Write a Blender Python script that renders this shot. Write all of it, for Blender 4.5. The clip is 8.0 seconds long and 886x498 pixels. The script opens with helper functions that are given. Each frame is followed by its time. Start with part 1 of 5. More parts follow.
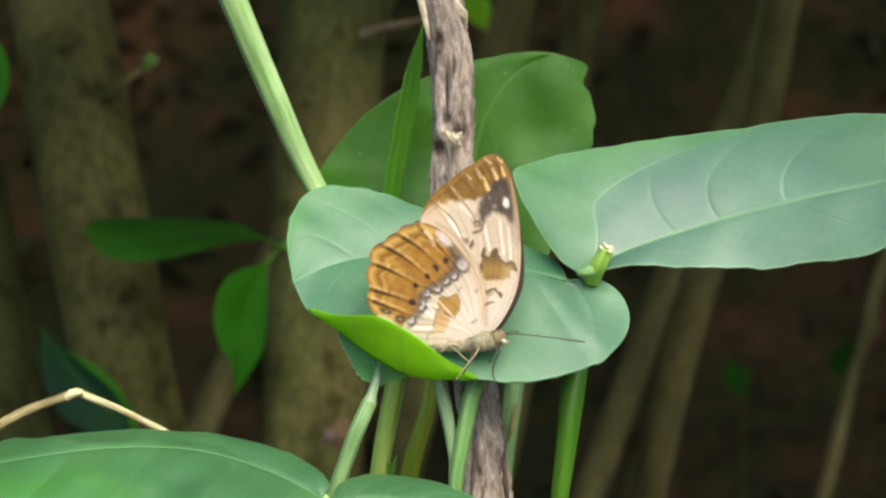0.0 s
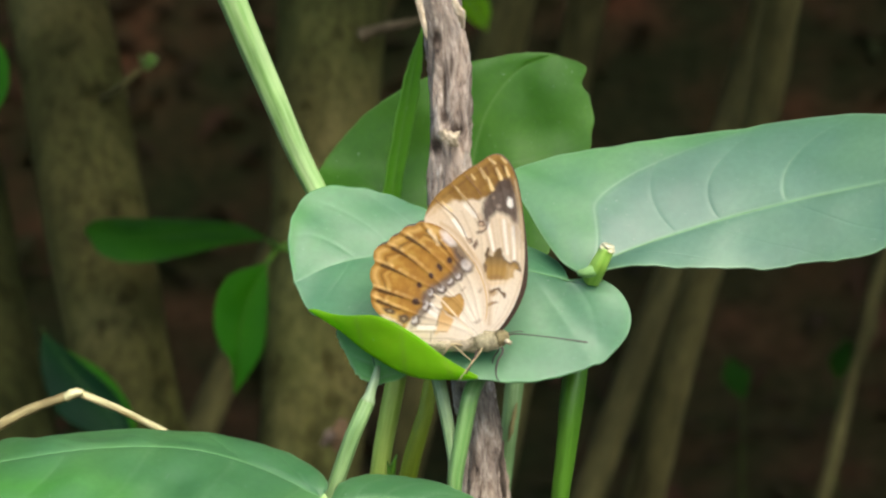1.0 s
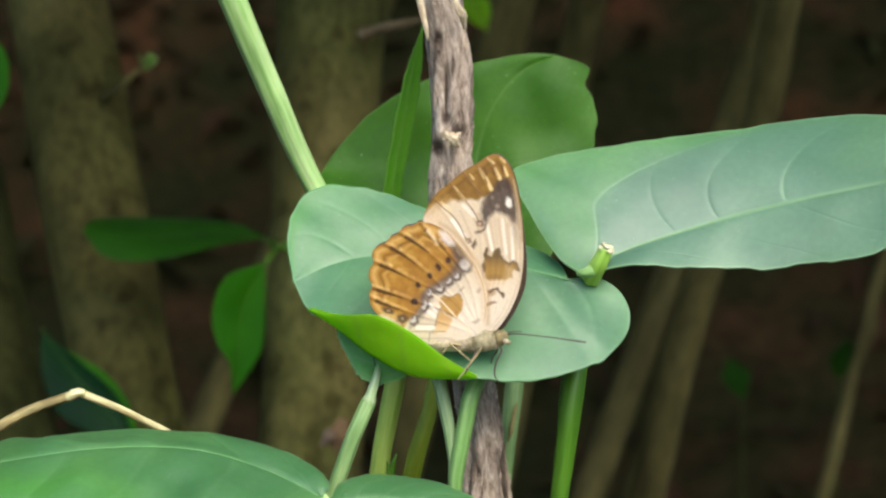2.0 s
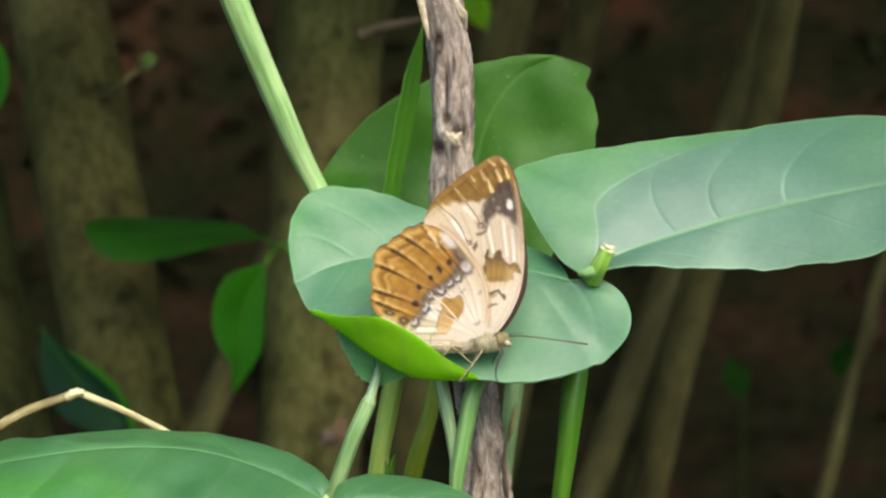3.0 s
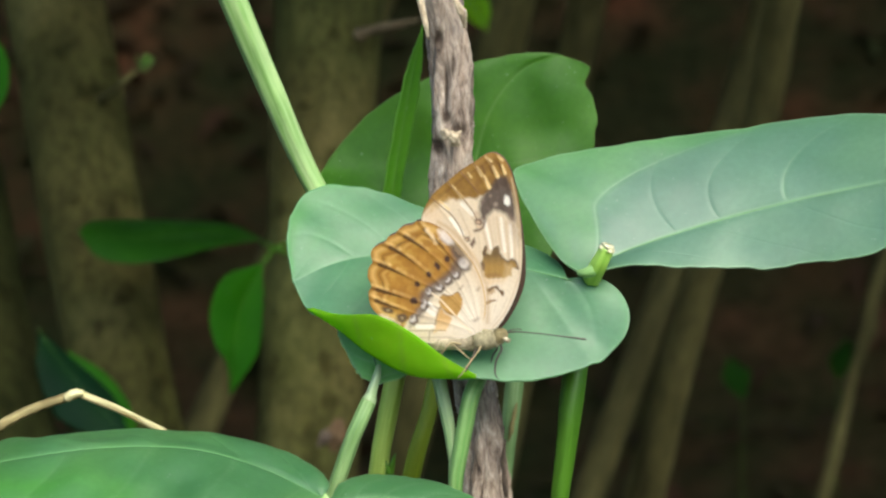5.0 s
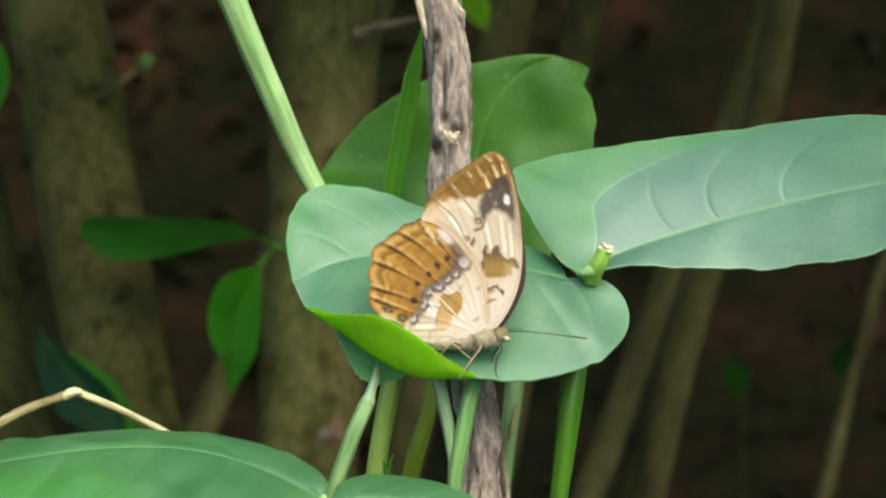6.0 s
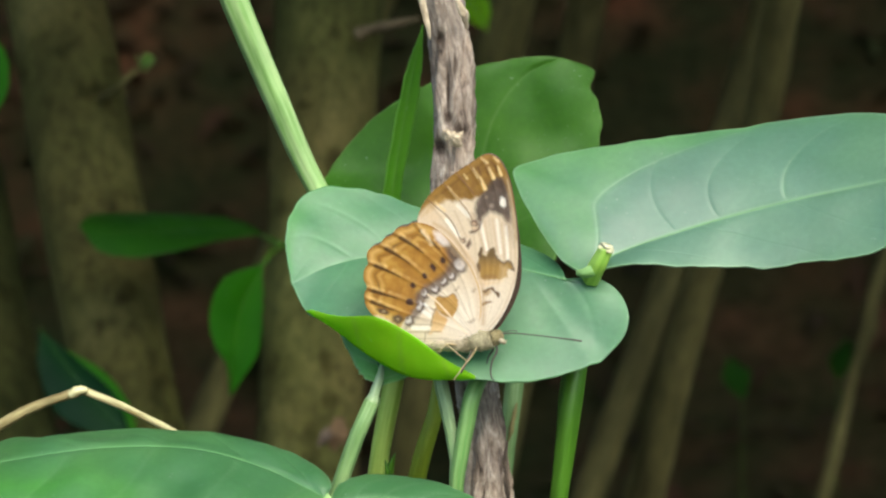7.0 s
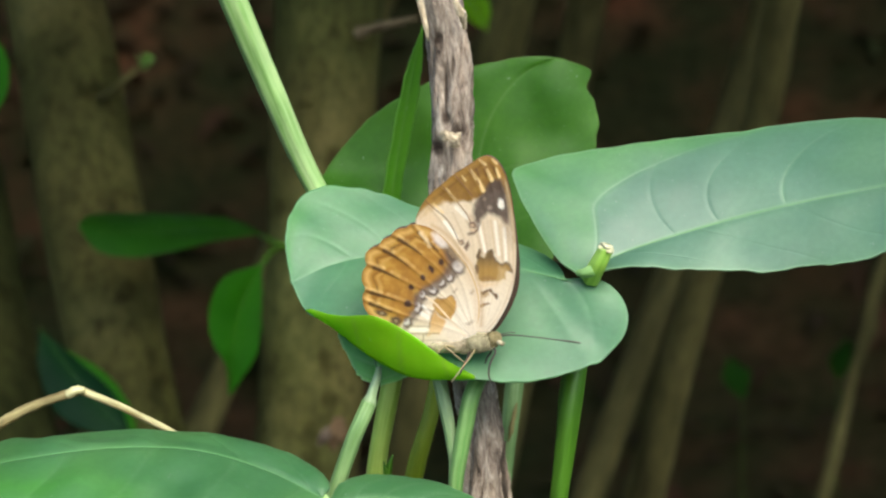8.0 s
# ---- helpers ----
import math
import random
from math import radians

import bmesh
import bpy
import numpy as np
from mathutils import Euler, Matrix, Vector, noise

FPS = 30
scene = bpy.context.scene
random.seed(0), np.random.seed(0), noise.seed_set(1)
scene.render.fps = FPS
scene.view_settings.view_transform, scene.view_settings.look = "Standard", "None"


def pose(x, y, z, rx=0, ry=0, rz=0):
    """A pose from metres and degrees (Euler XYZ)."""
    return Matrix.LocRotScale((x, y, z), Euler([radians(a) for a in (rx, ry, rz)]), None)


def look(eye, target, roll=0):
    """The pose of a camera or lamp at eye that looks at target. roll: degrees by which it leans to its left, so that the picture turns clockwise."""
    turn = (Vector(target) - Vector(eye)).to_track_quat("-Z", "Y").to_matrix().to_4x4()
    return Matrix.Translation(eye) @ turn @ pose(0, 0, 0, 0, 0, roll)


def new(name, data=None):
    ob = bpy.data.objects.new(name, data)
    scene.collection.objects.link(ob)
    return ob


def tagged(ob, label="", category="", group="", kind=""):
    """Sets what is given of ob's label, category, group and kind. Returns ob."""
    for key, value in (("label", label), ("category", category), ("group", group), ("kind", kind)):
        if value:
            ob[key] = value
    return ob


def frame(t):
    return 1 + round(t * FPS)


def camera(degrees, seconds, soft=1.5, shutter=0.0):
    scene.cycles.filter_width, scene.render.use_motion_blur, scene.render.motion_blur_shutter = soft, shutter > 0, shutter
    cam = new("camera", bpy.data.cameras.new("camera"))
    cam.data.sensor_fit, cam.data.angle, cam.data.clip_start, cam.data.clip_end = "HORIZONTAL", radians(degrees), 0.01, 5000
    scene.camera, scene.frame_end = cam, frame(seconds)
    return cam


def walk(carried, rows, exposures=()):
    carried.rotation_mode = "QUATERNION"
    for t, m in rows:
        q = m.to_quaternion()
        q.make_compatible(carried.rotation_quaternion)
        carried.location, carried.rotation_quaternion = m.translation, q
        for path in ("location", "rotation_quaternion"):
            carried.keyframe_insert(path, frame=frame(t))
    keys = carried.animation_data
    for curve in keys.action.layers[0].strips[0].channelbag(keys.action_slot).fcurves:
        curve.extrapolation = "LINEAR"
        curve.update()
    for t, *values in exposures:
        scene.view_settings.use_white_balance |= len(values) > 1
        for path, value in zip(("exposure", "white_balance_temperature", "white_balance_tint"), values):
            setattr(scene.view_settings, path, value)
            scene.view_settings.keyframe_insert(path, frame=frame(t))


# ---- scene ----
# ---- camera: still, on a support, about 0.4 m from the butterfly, tilted 10 degrees down ----
cam = camera(20.0, 8.0, soft=2.4)
EYE, AIM = (0.0, -0.3939, 0.6695), (0.0, 0.0, 0.6)
walk(cam, [(0.0, look(EYE, AIM)), (8.0, look(EYE, AIM))], exposures=[(0.0, 1.24, 6600, 5.5), (2.0, 1.24, 6600, 5.5), (6.0, 1.22, 6500, 1), (8.0, 1.22, 6500, 1)])
cam.data.dof.use_dof = True
cam.data.dof.focus_distance = 0.398
cam.data.dof.aperture_fstop = 38.0

# ---- light: hazy daylight from above, deep shade under the shrubs behind, from added foliage ----
world = bpy.data.worlds.new("sky")
scene.world = world
world.use_nodes = True
wn = world.node_tree.nodes
sky = wn.new("ShaderNodeTexSky")
sky.sky_type = "NISHITA"
sky.sun_disc = False
sky.sun_elevation, sky.sun_rotation = radians(51), radians(155)
sky.air_density, sky.dust_density = 1.0, 3.0
wn["Background"].inputs[1].default_value = 0.15
world.node_tree.links.new(sky.outputs[0], wn["Background"].inputs[0])
sun = new("sun", bpy.data.lights.new("sun", "SUN"))
sun.data.energy, sun.data.angle, sun.data.color = 1.15, radians(45), (1.0, 0.95, 0.86)
sun.matrix_world = look((0.5, -1.1, 2.1), (0, 0, 0.6))


# ---- materials ----
def shader(name):
    m = bpy.data.materials.new(name)
    m.use_nodes = True
    t = m.node_tree
    return m, t, t.nodes["Principled BSDF"], t.nodes["Material Output"]


def node(t, kind, **sockets):
    n = t.nodes.new(kind)
    for key, value in sockets.items():
        n.inputs[key.replace("_", " ")].default_value = value
    return n


def ramp(t, source, stops):
    n = t.nodes.new("ShaderNodeValToRGB")
    n.color_ramp.elements[0].position, n.color_ramp.elements[0].color = stops[0][0], (*stops[0][1], 1)
    n.color_ramp.elements[1].position, n.color_ramp.elements[1].color = stops[-1][0], (*stops[-1][1], 1)
    for at, colour in stops[1:-1]:
        n.color_ramp.elements.new(at).color = (*colour, 1)
    t.links.new(source, n.inputs[0])
    return n.outputs[0]


def blend(t, factor, a, b, mode="MIX"):
    n = t.nodes.new("ShaderNodeMix")
    n.data_type, n.blend_type = "RGBA", mode
    for socket, value in ((n.inputs[0], factor), (n.inputs[6], a), (n.inputs[7], b)):
        if isinstance(value, bpy.types.NodeSocket):
            t.links.new(value, socket)
        else:
            socket.default_value = value if isinstance(value, float) else (*value, 1)
    return n.outputs[2]


def grain(t, scale, detail=4.0, stretch=(1, 1, 1), rough=0.55, distort=0.0, fibre=False):
    """Noise in the thing's own metres, or (fibre) in metres round and along a stem."""
    mp = t.nodes.new("ShaderNodeMapping")
    mp.inputs["Scale"].default_value = stretch
    if fibre:
        at = t.nodes.new("ShaderNodeAttribute")
        at.attribute_name = "fibre"
        t.links.new(at.outputs["Vector"], mp.inputs[0])
    else:
        t.links.new(t.nodes.new("ShaderNodeTexCoord").outputs["Object"], mp.inputs[0])
    n = node(t, "ShaderNodeTexNoise", Scale=scale, Detail=detail, Roughness=rough, Distortion=distort)
    t.links.new(mp.outputs[0], n.inputs["Vector"])
    return n.outputs[0]


def bump(t, bsdf, height, strength, distance):
    n = node(t, "ShaderNodeBump", Strength=strength, Distance=distance)
    t.links.new(height, n.inputs["Height"])
    t.links.new(n.outputs[0], bsdf.inputs["Normal"])
    return n


def leaf_material(name, dark, light, vein, glow, through_light=0.3, rough=0.5, waxy=0.55, mottle=0.8, dusty=0.25):
    """Leaf: mottled green, pale veins from the mesh's vein attribute, fine net relief, some light through it."""
    m, t, b, out = shader(name)
    body = ramp(t, grain(t, 70.0, 5.0, rough=0.55), [(0.3, dark), (0.7, light)])
    warm = ramp(t, grain(t, 38.0, 2.0), [(0.42, (0.95, 1.0, 1.08)), (0.68, (1.2, 1.14, 0.6))])
    body = blend(t, mottle, body, warm, "MULTIPLY")
    fine = ramp(t, grain(t, 900.0, 3.0), [(0.33, (0.72, 0.77, 0.74)), (0.67, (1.16, 1.13, 1.08))])
    body = blend(t, 0.4, body, fine, "MULTIPLY")
    at = t.nodes.new("ShaderNodeAttribute")
    at.attribute_name = "vein"
    # light through the curving blade, put into its colour as yellow-green
    tint_amount = t.nodes.new("ShaderNodeAttribute")
    tint_amount.attribute_name = "green_tint"
    body = blend(t, tint_amount.outputs["Fac"], body, blend(t, 1.0, body, (0.98, 1.28, 0.58), "MULTIPLY"))
    body = blend(t, at.outputs["Fac"], body, vein)
    dust = ramp(t, grain(t, 1500.0, 2.0), [(0.7, (0, 0, 0)), (0.78, (1, 1, 1))])
    body = blend(t, blend(t, 0.75, dust, ramp(t, grain(t, 130.0, 3.0), [(0.5, (0, 0, 0)), (0.66, (dusty,) * 3)]), "MULTIPLY"), body, (0.5, 0.55, 0.45))
    t.links.new(body, b.inputs["Base Color"])
    spots = ramp(t, grain(t, 260.0, 4.0), [(0.3, (rough - 0.06,) * 3), (0.75, (rough + 0.08,) * 3)])
    t.links.new(spots, b.inputs["Roughness"])
    b.inputs["Specular IOR Level"].default_value = waxy
    co = t.nodes.new("ShaderNodeTexCoord")
    net = node(t, "ShaderNodeTexVoronoi", Scale=520.0)
    net.feature = "DISTANCE_TO_EDGE"
    t.links.new(co.outputs["Object"], net.inputs["Vector"])
    bump(t, b, net.outputs[0], 0.1, 0.0003)
    tr = node(t, "ShaderNodeBsdfTranslucent")
    t.links.new(blend(t, at.outputs["Fac"], glow, vein), tr.inputs["Color"])
    mix = node(t, "ShaderNodeMixShader", Fac=through_light)
    t.links.new(b.outputs[0], mix.inputs[1])
    t.links.new(tr.outputs[0], mix.inputs[2])
    t.links.new(mix.outputs[0], out.inputs["Surface"])
    return m


def stem_material(name, dark, light, rough=0.45, along=(1, 1, 0.06)):
    m, t, b, out = shader(name)
    streak = ramp(t, grain(t, 900.0, 3.0, along, fibre=True), [(0.32, dark), (0.68, light)])
    patch = ramp(t, grain(t, 90.0, 4.0), [(0.3, (0.75, 0.75, 0.7)), (0.7, (1.12, 1.1, 1.0))])
    t.links.new(blend(t, 0.8, streak, patch, "MULTIPLY"), b.inputs["Base Color"])
    b.inputs["Specular IOR Level"].default_value = 0.35
    b.inputs["Roughness"].default_value = rough
    b.inputs["Subsurface Weight"].default_value = 0.0
    bump(t, b, grain(t, 1200.0, 3.0, along, fibre=True), 0.25, 0.0003)
    return m


def bark_material(name, dark, mid, light, scale, relief, stretch=(1, 1, 0.25)):
    m, t, b, out = shader(name)
    coarse = ramp(t, grain(t, scale, 6.0, stretch, 0.65, 0.6, True), [(0.28, dark), (0.48, mid), (0.72, light)])
    fine = ramp(t, grain(t, scale * 7, 5.0, stretch, fibre=True), [(0.3, (0.55, 0.55, 0.53)), (0.7, (1.2, 1.18, 1.12))])
    t.links.new(blend(t, 0.8, coarse, fine, "MULTIPLY"), b.inputs["Base Color"])
    b.inputs["Roughness"].default_value = 0.85
    b.inputs["Specular IOR Level"].default_value = 0.15
    bump(t, b, grain(t, scale * 4, 6.0, stretch, 0.7, fibre=True), 0.7, relief)
    return m


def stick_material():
    """Weathered grey-brown bark: long furrows, tan and pinkish patches, dark torn wood and painted shade in hollows the
    mesh marks.
    """
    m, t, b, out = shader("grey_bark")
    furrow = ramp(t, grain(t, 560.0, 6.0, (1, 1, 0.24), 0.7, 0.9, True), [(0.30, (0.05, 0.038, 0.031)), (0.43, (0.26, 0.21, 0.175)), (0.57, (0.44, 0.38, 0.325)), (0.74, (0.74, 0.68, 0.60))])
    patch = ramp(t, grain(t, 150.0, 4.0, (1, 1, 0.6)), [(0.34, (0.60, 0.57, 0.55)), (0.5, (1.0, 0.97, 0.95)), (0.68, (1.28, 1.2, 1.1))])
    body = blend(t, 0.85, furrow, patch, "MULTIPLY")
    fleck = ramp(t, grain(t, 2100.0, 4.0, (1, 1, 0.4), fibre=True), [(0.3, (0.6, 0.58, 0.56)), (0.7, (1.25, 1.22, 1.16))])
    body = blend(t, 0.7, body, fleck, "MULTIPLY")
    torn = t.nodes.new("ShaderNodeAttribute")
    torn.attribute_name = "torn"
    # dark torn wood and the shade inside hollows, both put into the colour
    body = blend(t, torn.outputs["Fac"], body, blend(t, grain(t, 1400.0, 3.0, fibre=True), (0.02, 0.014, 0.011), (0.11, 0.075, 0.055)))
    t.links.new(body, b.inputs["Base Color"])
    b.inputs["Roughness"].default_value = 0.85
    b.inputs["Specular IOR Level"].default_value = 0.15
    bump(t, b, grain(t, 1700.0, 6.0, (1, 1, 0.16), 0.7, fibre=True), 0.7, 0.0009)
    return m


def lichen_bark(name):
    """Olive grey bark with paler lichen clouds, dark specks and faint cracks."""
    m, t, b, out = shader(name)
    cloud = ramp(t, grain(t, 26.0, 6.0, (1, 1, 0.6), 0.62, 0.4), [(0.3, (0.027, 0.027, 0.012)), (0.5, (0.074, 0.070, 0.030)), (0.7, (0.134, 0.124, 0.060))])
    warm = ramp(t, grain(t, 9.0, 3.0), [(0.4, (0.85, 0.98, 0.62)), (0.66, (1.12, 1.0, 0.75))])
    body = blend(t, 1.0, cloud, warm, "MULTIPLY")
    speck = ramp(t, grain(t, 75.0, 4.0, (1, 1, 0.8)), [(0.34, (0.3, 0.28, 0.22)), (0.46, (1, 1, 1))])
    body = blend(t, 0.8, body, speck, "MULTIPLY")
    fleck = ramp(t, grain(t, 300.0, 5.0, (1, 1, 0.6), 0.7), [(0.36, (0.3, 0.3, 0.26)), (0.5, (1, 1, 1)), (0.66, (1.45, 1.42, 1.35))])
    t.links.new(blend(t, 0.5, body, fleck, "MULTIPLY"), b.inputs["Base Color"])
    b.inputs["Roughness"].default_value = 0.9
    b.inputs["Specular IOR Level"].default_value = 0.1
    bump(t, b, grain(t, 160.0, 6.0, (1, 1, 0.5), 0.7), 0.6, 0.004)
    return m


LEAF = leaf_material("waxy_leaf", (0.040, 0.132, 0.042), (0.076, 0.195, 0.072), (0.19, 0.35, 0.15), (0.16, 0.48, 0.03), 0.2, 0.46, 0.7, 0.6)
LEAF_PERCH = leaf_material("cupped_leaf", (0.043, 0.15, 0.066), (0.077, 0.21, 0.102), (0.2, 0.4, 0.18), (0.16, 0.5, 0.03), 0.2, 0.46, 0.85, 0.3)
LEAF_LONG = leaf_material("mature_leaf", (0.062, 0.15, 0.092), (0.098, 0.205, 0.13), (0.3, 0.48, 0.25), (0.12, 0.4, 0.03), 0.18, 0.46, 0.9, 0.2)
LEAF_BACK = leaf_material("thin_leaf", (0.024, 0.092, 0.004), (0.052, 0.145, 0.012), (0.11, 0.21, 0.05), (0.10, 0.32, 0.008), 0.18, 0.5, 0.22, 0.6)
LEAF_UNDER = leaf_material("leaf_underside", (0.2, 0.37, 0.01), (0.27, 0.47, 0.016), (0.32, 0.55, 0.05), (0.42, 0.86, 0.01), 0.62, 0.6, 0.2)
GRASS = leaf_material("grass", (0.06, 0.2, 0.008), (0.095, 0.26, 0.014), (0.15, 0.34, 0.05), (0.16, 0.5, 0.01), 0.35, 0.5, 0.3)
SPROUT = leaf_material("young_leaf", (0.11, 0.22, 0.03), (0.19, 0.31, 0.07), (0.3, 0.36, 0.16), (0.15, 0.4, 0.03), 0.3, 0.5, 0.2)
LEAF_PALE = leaf_material("young_under_leaf", (0.2, 0.46, 0.15), (0.3, 0.58, 0.25), (0.5, 0.7, 0.42), (0.3, 0.75, 0.15), 0.5, 0.55, 0.3)
# background leaf copies, shaded and lit: that light is put into the greens
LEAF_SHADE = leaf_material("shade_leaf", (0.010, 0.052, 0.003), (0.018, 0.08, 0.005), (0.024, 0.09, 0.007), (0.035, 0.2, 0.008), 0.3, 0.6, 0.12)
LEAF_DEEP_SHADE = leaf_material("deep_shade_leaf", (0.002, 0.016, 0.006), (0.004, 0.025, 0.009), (0.008, 0.036, 0.011), (0.012, 0.07, 0.014), 0.15, 0.6, 0.08)
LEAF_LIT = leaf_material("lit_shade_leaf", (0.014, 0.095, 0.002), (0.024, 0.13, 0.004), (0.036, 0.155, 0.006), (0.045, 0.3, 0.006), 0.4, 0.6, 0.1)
STEM = stem_material("green_stem", (0.16, 0.32, 0.08), (0.41, 0.56, 0.26))
STEM_YELLOW = stem_material("yellow_green_stem", (0.30, 0.46, 0.06), (0.52, 0.66, 0.15))
STEM_LIME = stem_material("lime_green_stem", (0.2, 0.27, 0.012), (0.34, 0.42, 0.03))
STEM_RIB = stem_material("leaf_rib", (0.09, 0.24, 0.08), (0.13, 0.31, 0.11))
STEM_DEEP = stem_material("deep_green_stem", (0.04, 0.125, 0.006), (0.08, 0.2, 0.016))
STEM_FRESH = stem_material("fresh_green_stem", (0.11, 0.27, 0.06), (0.27, 0.45, 0.17))
STEM_DULL = stem_material("dull_green_stem", (0.10, 0.22, 0.06), (0.29, 0.43, 0.19))
STEM_CUTGREEN = stem_material("fresh_green_stub", (0.18, 0.37, 0.045), (0.32, 0.53, 0.10))
STEM_PALE = stem_material("pale_grey_green_stem", (0.22, 0.34, 0.15), (0.42, 0.54, 0.32))
STEM_HUSK = stem_material("dry_husk", (0.14, 0.11, 0.04), (0.34, 0.28, 0.12), 0.8)
STEM_CUT = stem_material("pale_cut_end", (0.5, 0.48, 0.3), (0.75, 0.72, 0.52), 0.7)
STRAW = stem_material("straw", (0.26, 0.21, 0.08), (0.70, 0.66, 0.38), 0.55, (1, 1, 0.15))
STRAW_TAN = stem_material("tan_straw", (0.14, 0.10, 0.04), (0.46, 0.39, 0.19), 0.6, (1, 1, 0.15))
STRAW_GREY = bark_material("dead_twig", (0.07, 0.05, 0.028), (0.16, 0.12, 0.07), (0.26, 0.21, 0.13), 200.0, 0.001)
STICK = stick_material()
BARK_DARK = bark_material("dark_bark", (0.03, 0.022, 0.017), (0.11, 0.082, 0.062), (0.26, 0.2, 0.16), 600.0, 0.0008)
STICK_WOOD = bark_material("bare_wood", (0.26, 0.19, 0.12), (0.56, 0.45, 0.32), (0.80, 0.70, 0.54), 700.0, 0.0004)
BARK_RED = bark_material("reddish_bark", (0.06, 0.04, 0.022), (0.15, 0.095, 0.052), (0.22, 0.15, 0.085), 60.0, 0.003)
TRUNK = lichen_bark("lichen_bark")
TRUNK_FAR = bark_material("smooth_olive_bark", (0.048, 0.042, 0.015), (0.118, 0.104, 0.038), (0.205, 0.18, 0.07), 34.0, 0.003, (1, 1, 0.3))


def soil_material():
    m, t, b, out = shader("red_soil")
    humus = ramp(t, grain(t, 5.5, 5.0), [(0.40, (0.024, 0.031, 0.011)), (0.55, (0.042, 0.035, 0.015)), (0.74, (0.095, 0.046, 0.024))])
    earth = ramp(t, grain(t, 7.0, 5.0), [(0.40, (0.026, 0.029, 0.012)), (0.52, (0.046, 0.034, 0.016)), (0.72, (0.135, 0.054, 0.029))])
    place = t.nodes.new("ShaderNodeSeparateXYZ")
    t.links.new(t.nodes.new("ShaderNodeTexCoord").outputs["Object"], place.inputs[0])
    big = blend(t, ramp(t, place.outputs["Z"], [(0.12, (0, 0, 0)), (0.42, (1, 1, 1))]), humus, earth)
    fine = ramp(t, grain(t, 60.0, 6.0), [(0.3, (0.5, 0.5, 0.5)), (0.7, (1.3, 1.25, 1.2))])
    t.links.new(blend(t, 0.9, big, fine, "MULTIPLY"), b.inputs["Base Color"])
    b.inputs["Roughness"].default_value = 0.95
    b.inputs["Specular IOR Level"].default_value = 0.05
    bump(t, b, grain(t, 40.0, 6.0), 0.4, 0.01)
    return m


def litter_material():
    m, t, b, out = shader("leaf_litter")
    geo = t.nodes.new("ShaderNodeNewGeometry")
    t.links.new(ramp(t, geo.outputs["Random Per Island"], [(0.0, (0.024, 0.02, 0.011)), (0.5, (0.042, 0.028, 0.015)), (0.85, (0.07, 0.034, 0.019)), (1.0, (0.028, 0.04, 0.014))]), b.inputs["Base Color"])
    b.inputs["Roughness"].default_value = 0.9
    b.inputs["Specular IOR Level"].default_value = 0.05
    return m


def canopy_material():
    m, t, b, out = shader("canopy_leaf")
    geo = t.nodes.new("ShaderNodeNewGeometry")
    t.links.new(ramp(t, geo.outputs["Random Per Island"], [(0.0, (0.02, 0.07, 0.012)), (0.6, (0.035, 0.11, 0.02)), (1.0, (0.06, 0.14, 0.03))]), b.inputs["Base Color"])
    b.inputs["Roughness"].default_value = 0.5
    return m


SOIL, LITTER, CANOPY = soil_material(), litter_material(), canopy_material()


# ---- builders ----
def thing(name, at, label, category, group=""):
    return tagged(put(new(name), at), label, category, group)


def put(ob, at):
    ob.location = at
    ob["base"] = at
    return ob


def base_of(ob):
    total = Vector((0, 0, 0))
    while ob is not None:
        total += Vector(ob["base"]) if "base" in ob else Vector((0, 0, 0))
        ob = ob.parent
    return total


def part(name, mesh, material, parent=None, label="", at=None, smooth=True):
    """Links verts and faces (given in world metres) as one mesh object under its thing; at: its own turning point."""
    verts, faces = mesh[0], mesh[1]
    origin = base_of(parent)
    own = Vector(at) - origin if at is not None else Vector((0, 0, 0))
    data = bpy.data.meshes.new(name)
    data.from_pydata([tuple(Vector(v) - origin - own) for v in verts], [], faces)
    if len(mesh) > 2:
        for key, values in mesh[2].items():
            values = np.asarray(values, dtype=np.float32)
            if values.ndim == 2:
                data.attributes.new(key, "FLOAT_VECTOR", "POINT").data.foreach_set("vector", values.ravel())
            else:
                data.attributes.new(key, "FLOAT", "POINT").data.foreach_set("value", values)
    data.polygons.foreach_set("use_smooth", [smooth] * len(data.polygons))
    data.materials.append(material)
    ob = new(name, data)
    ob.parent = parent
    put(ob, own)
    if label:
        tagged(ob, label)
    if len(mesh) > 3:
        size = 0.000004 * math.sqrt(len(verts)) if len(verts) < 1500 else 0.00013
        dim = material in (LEAF_SHADE, LEAF_DEEP_SHADE, LEAF_LIT, LEAF_BACK)
        size *= 0.6 if dim else 1.0
        part("midrib", tube(mesh[3], [size, 0.8 * size, 0.3 * size], 8, 40), STEM_DEEP if dim else STEM_RIB, ob)
    return ob


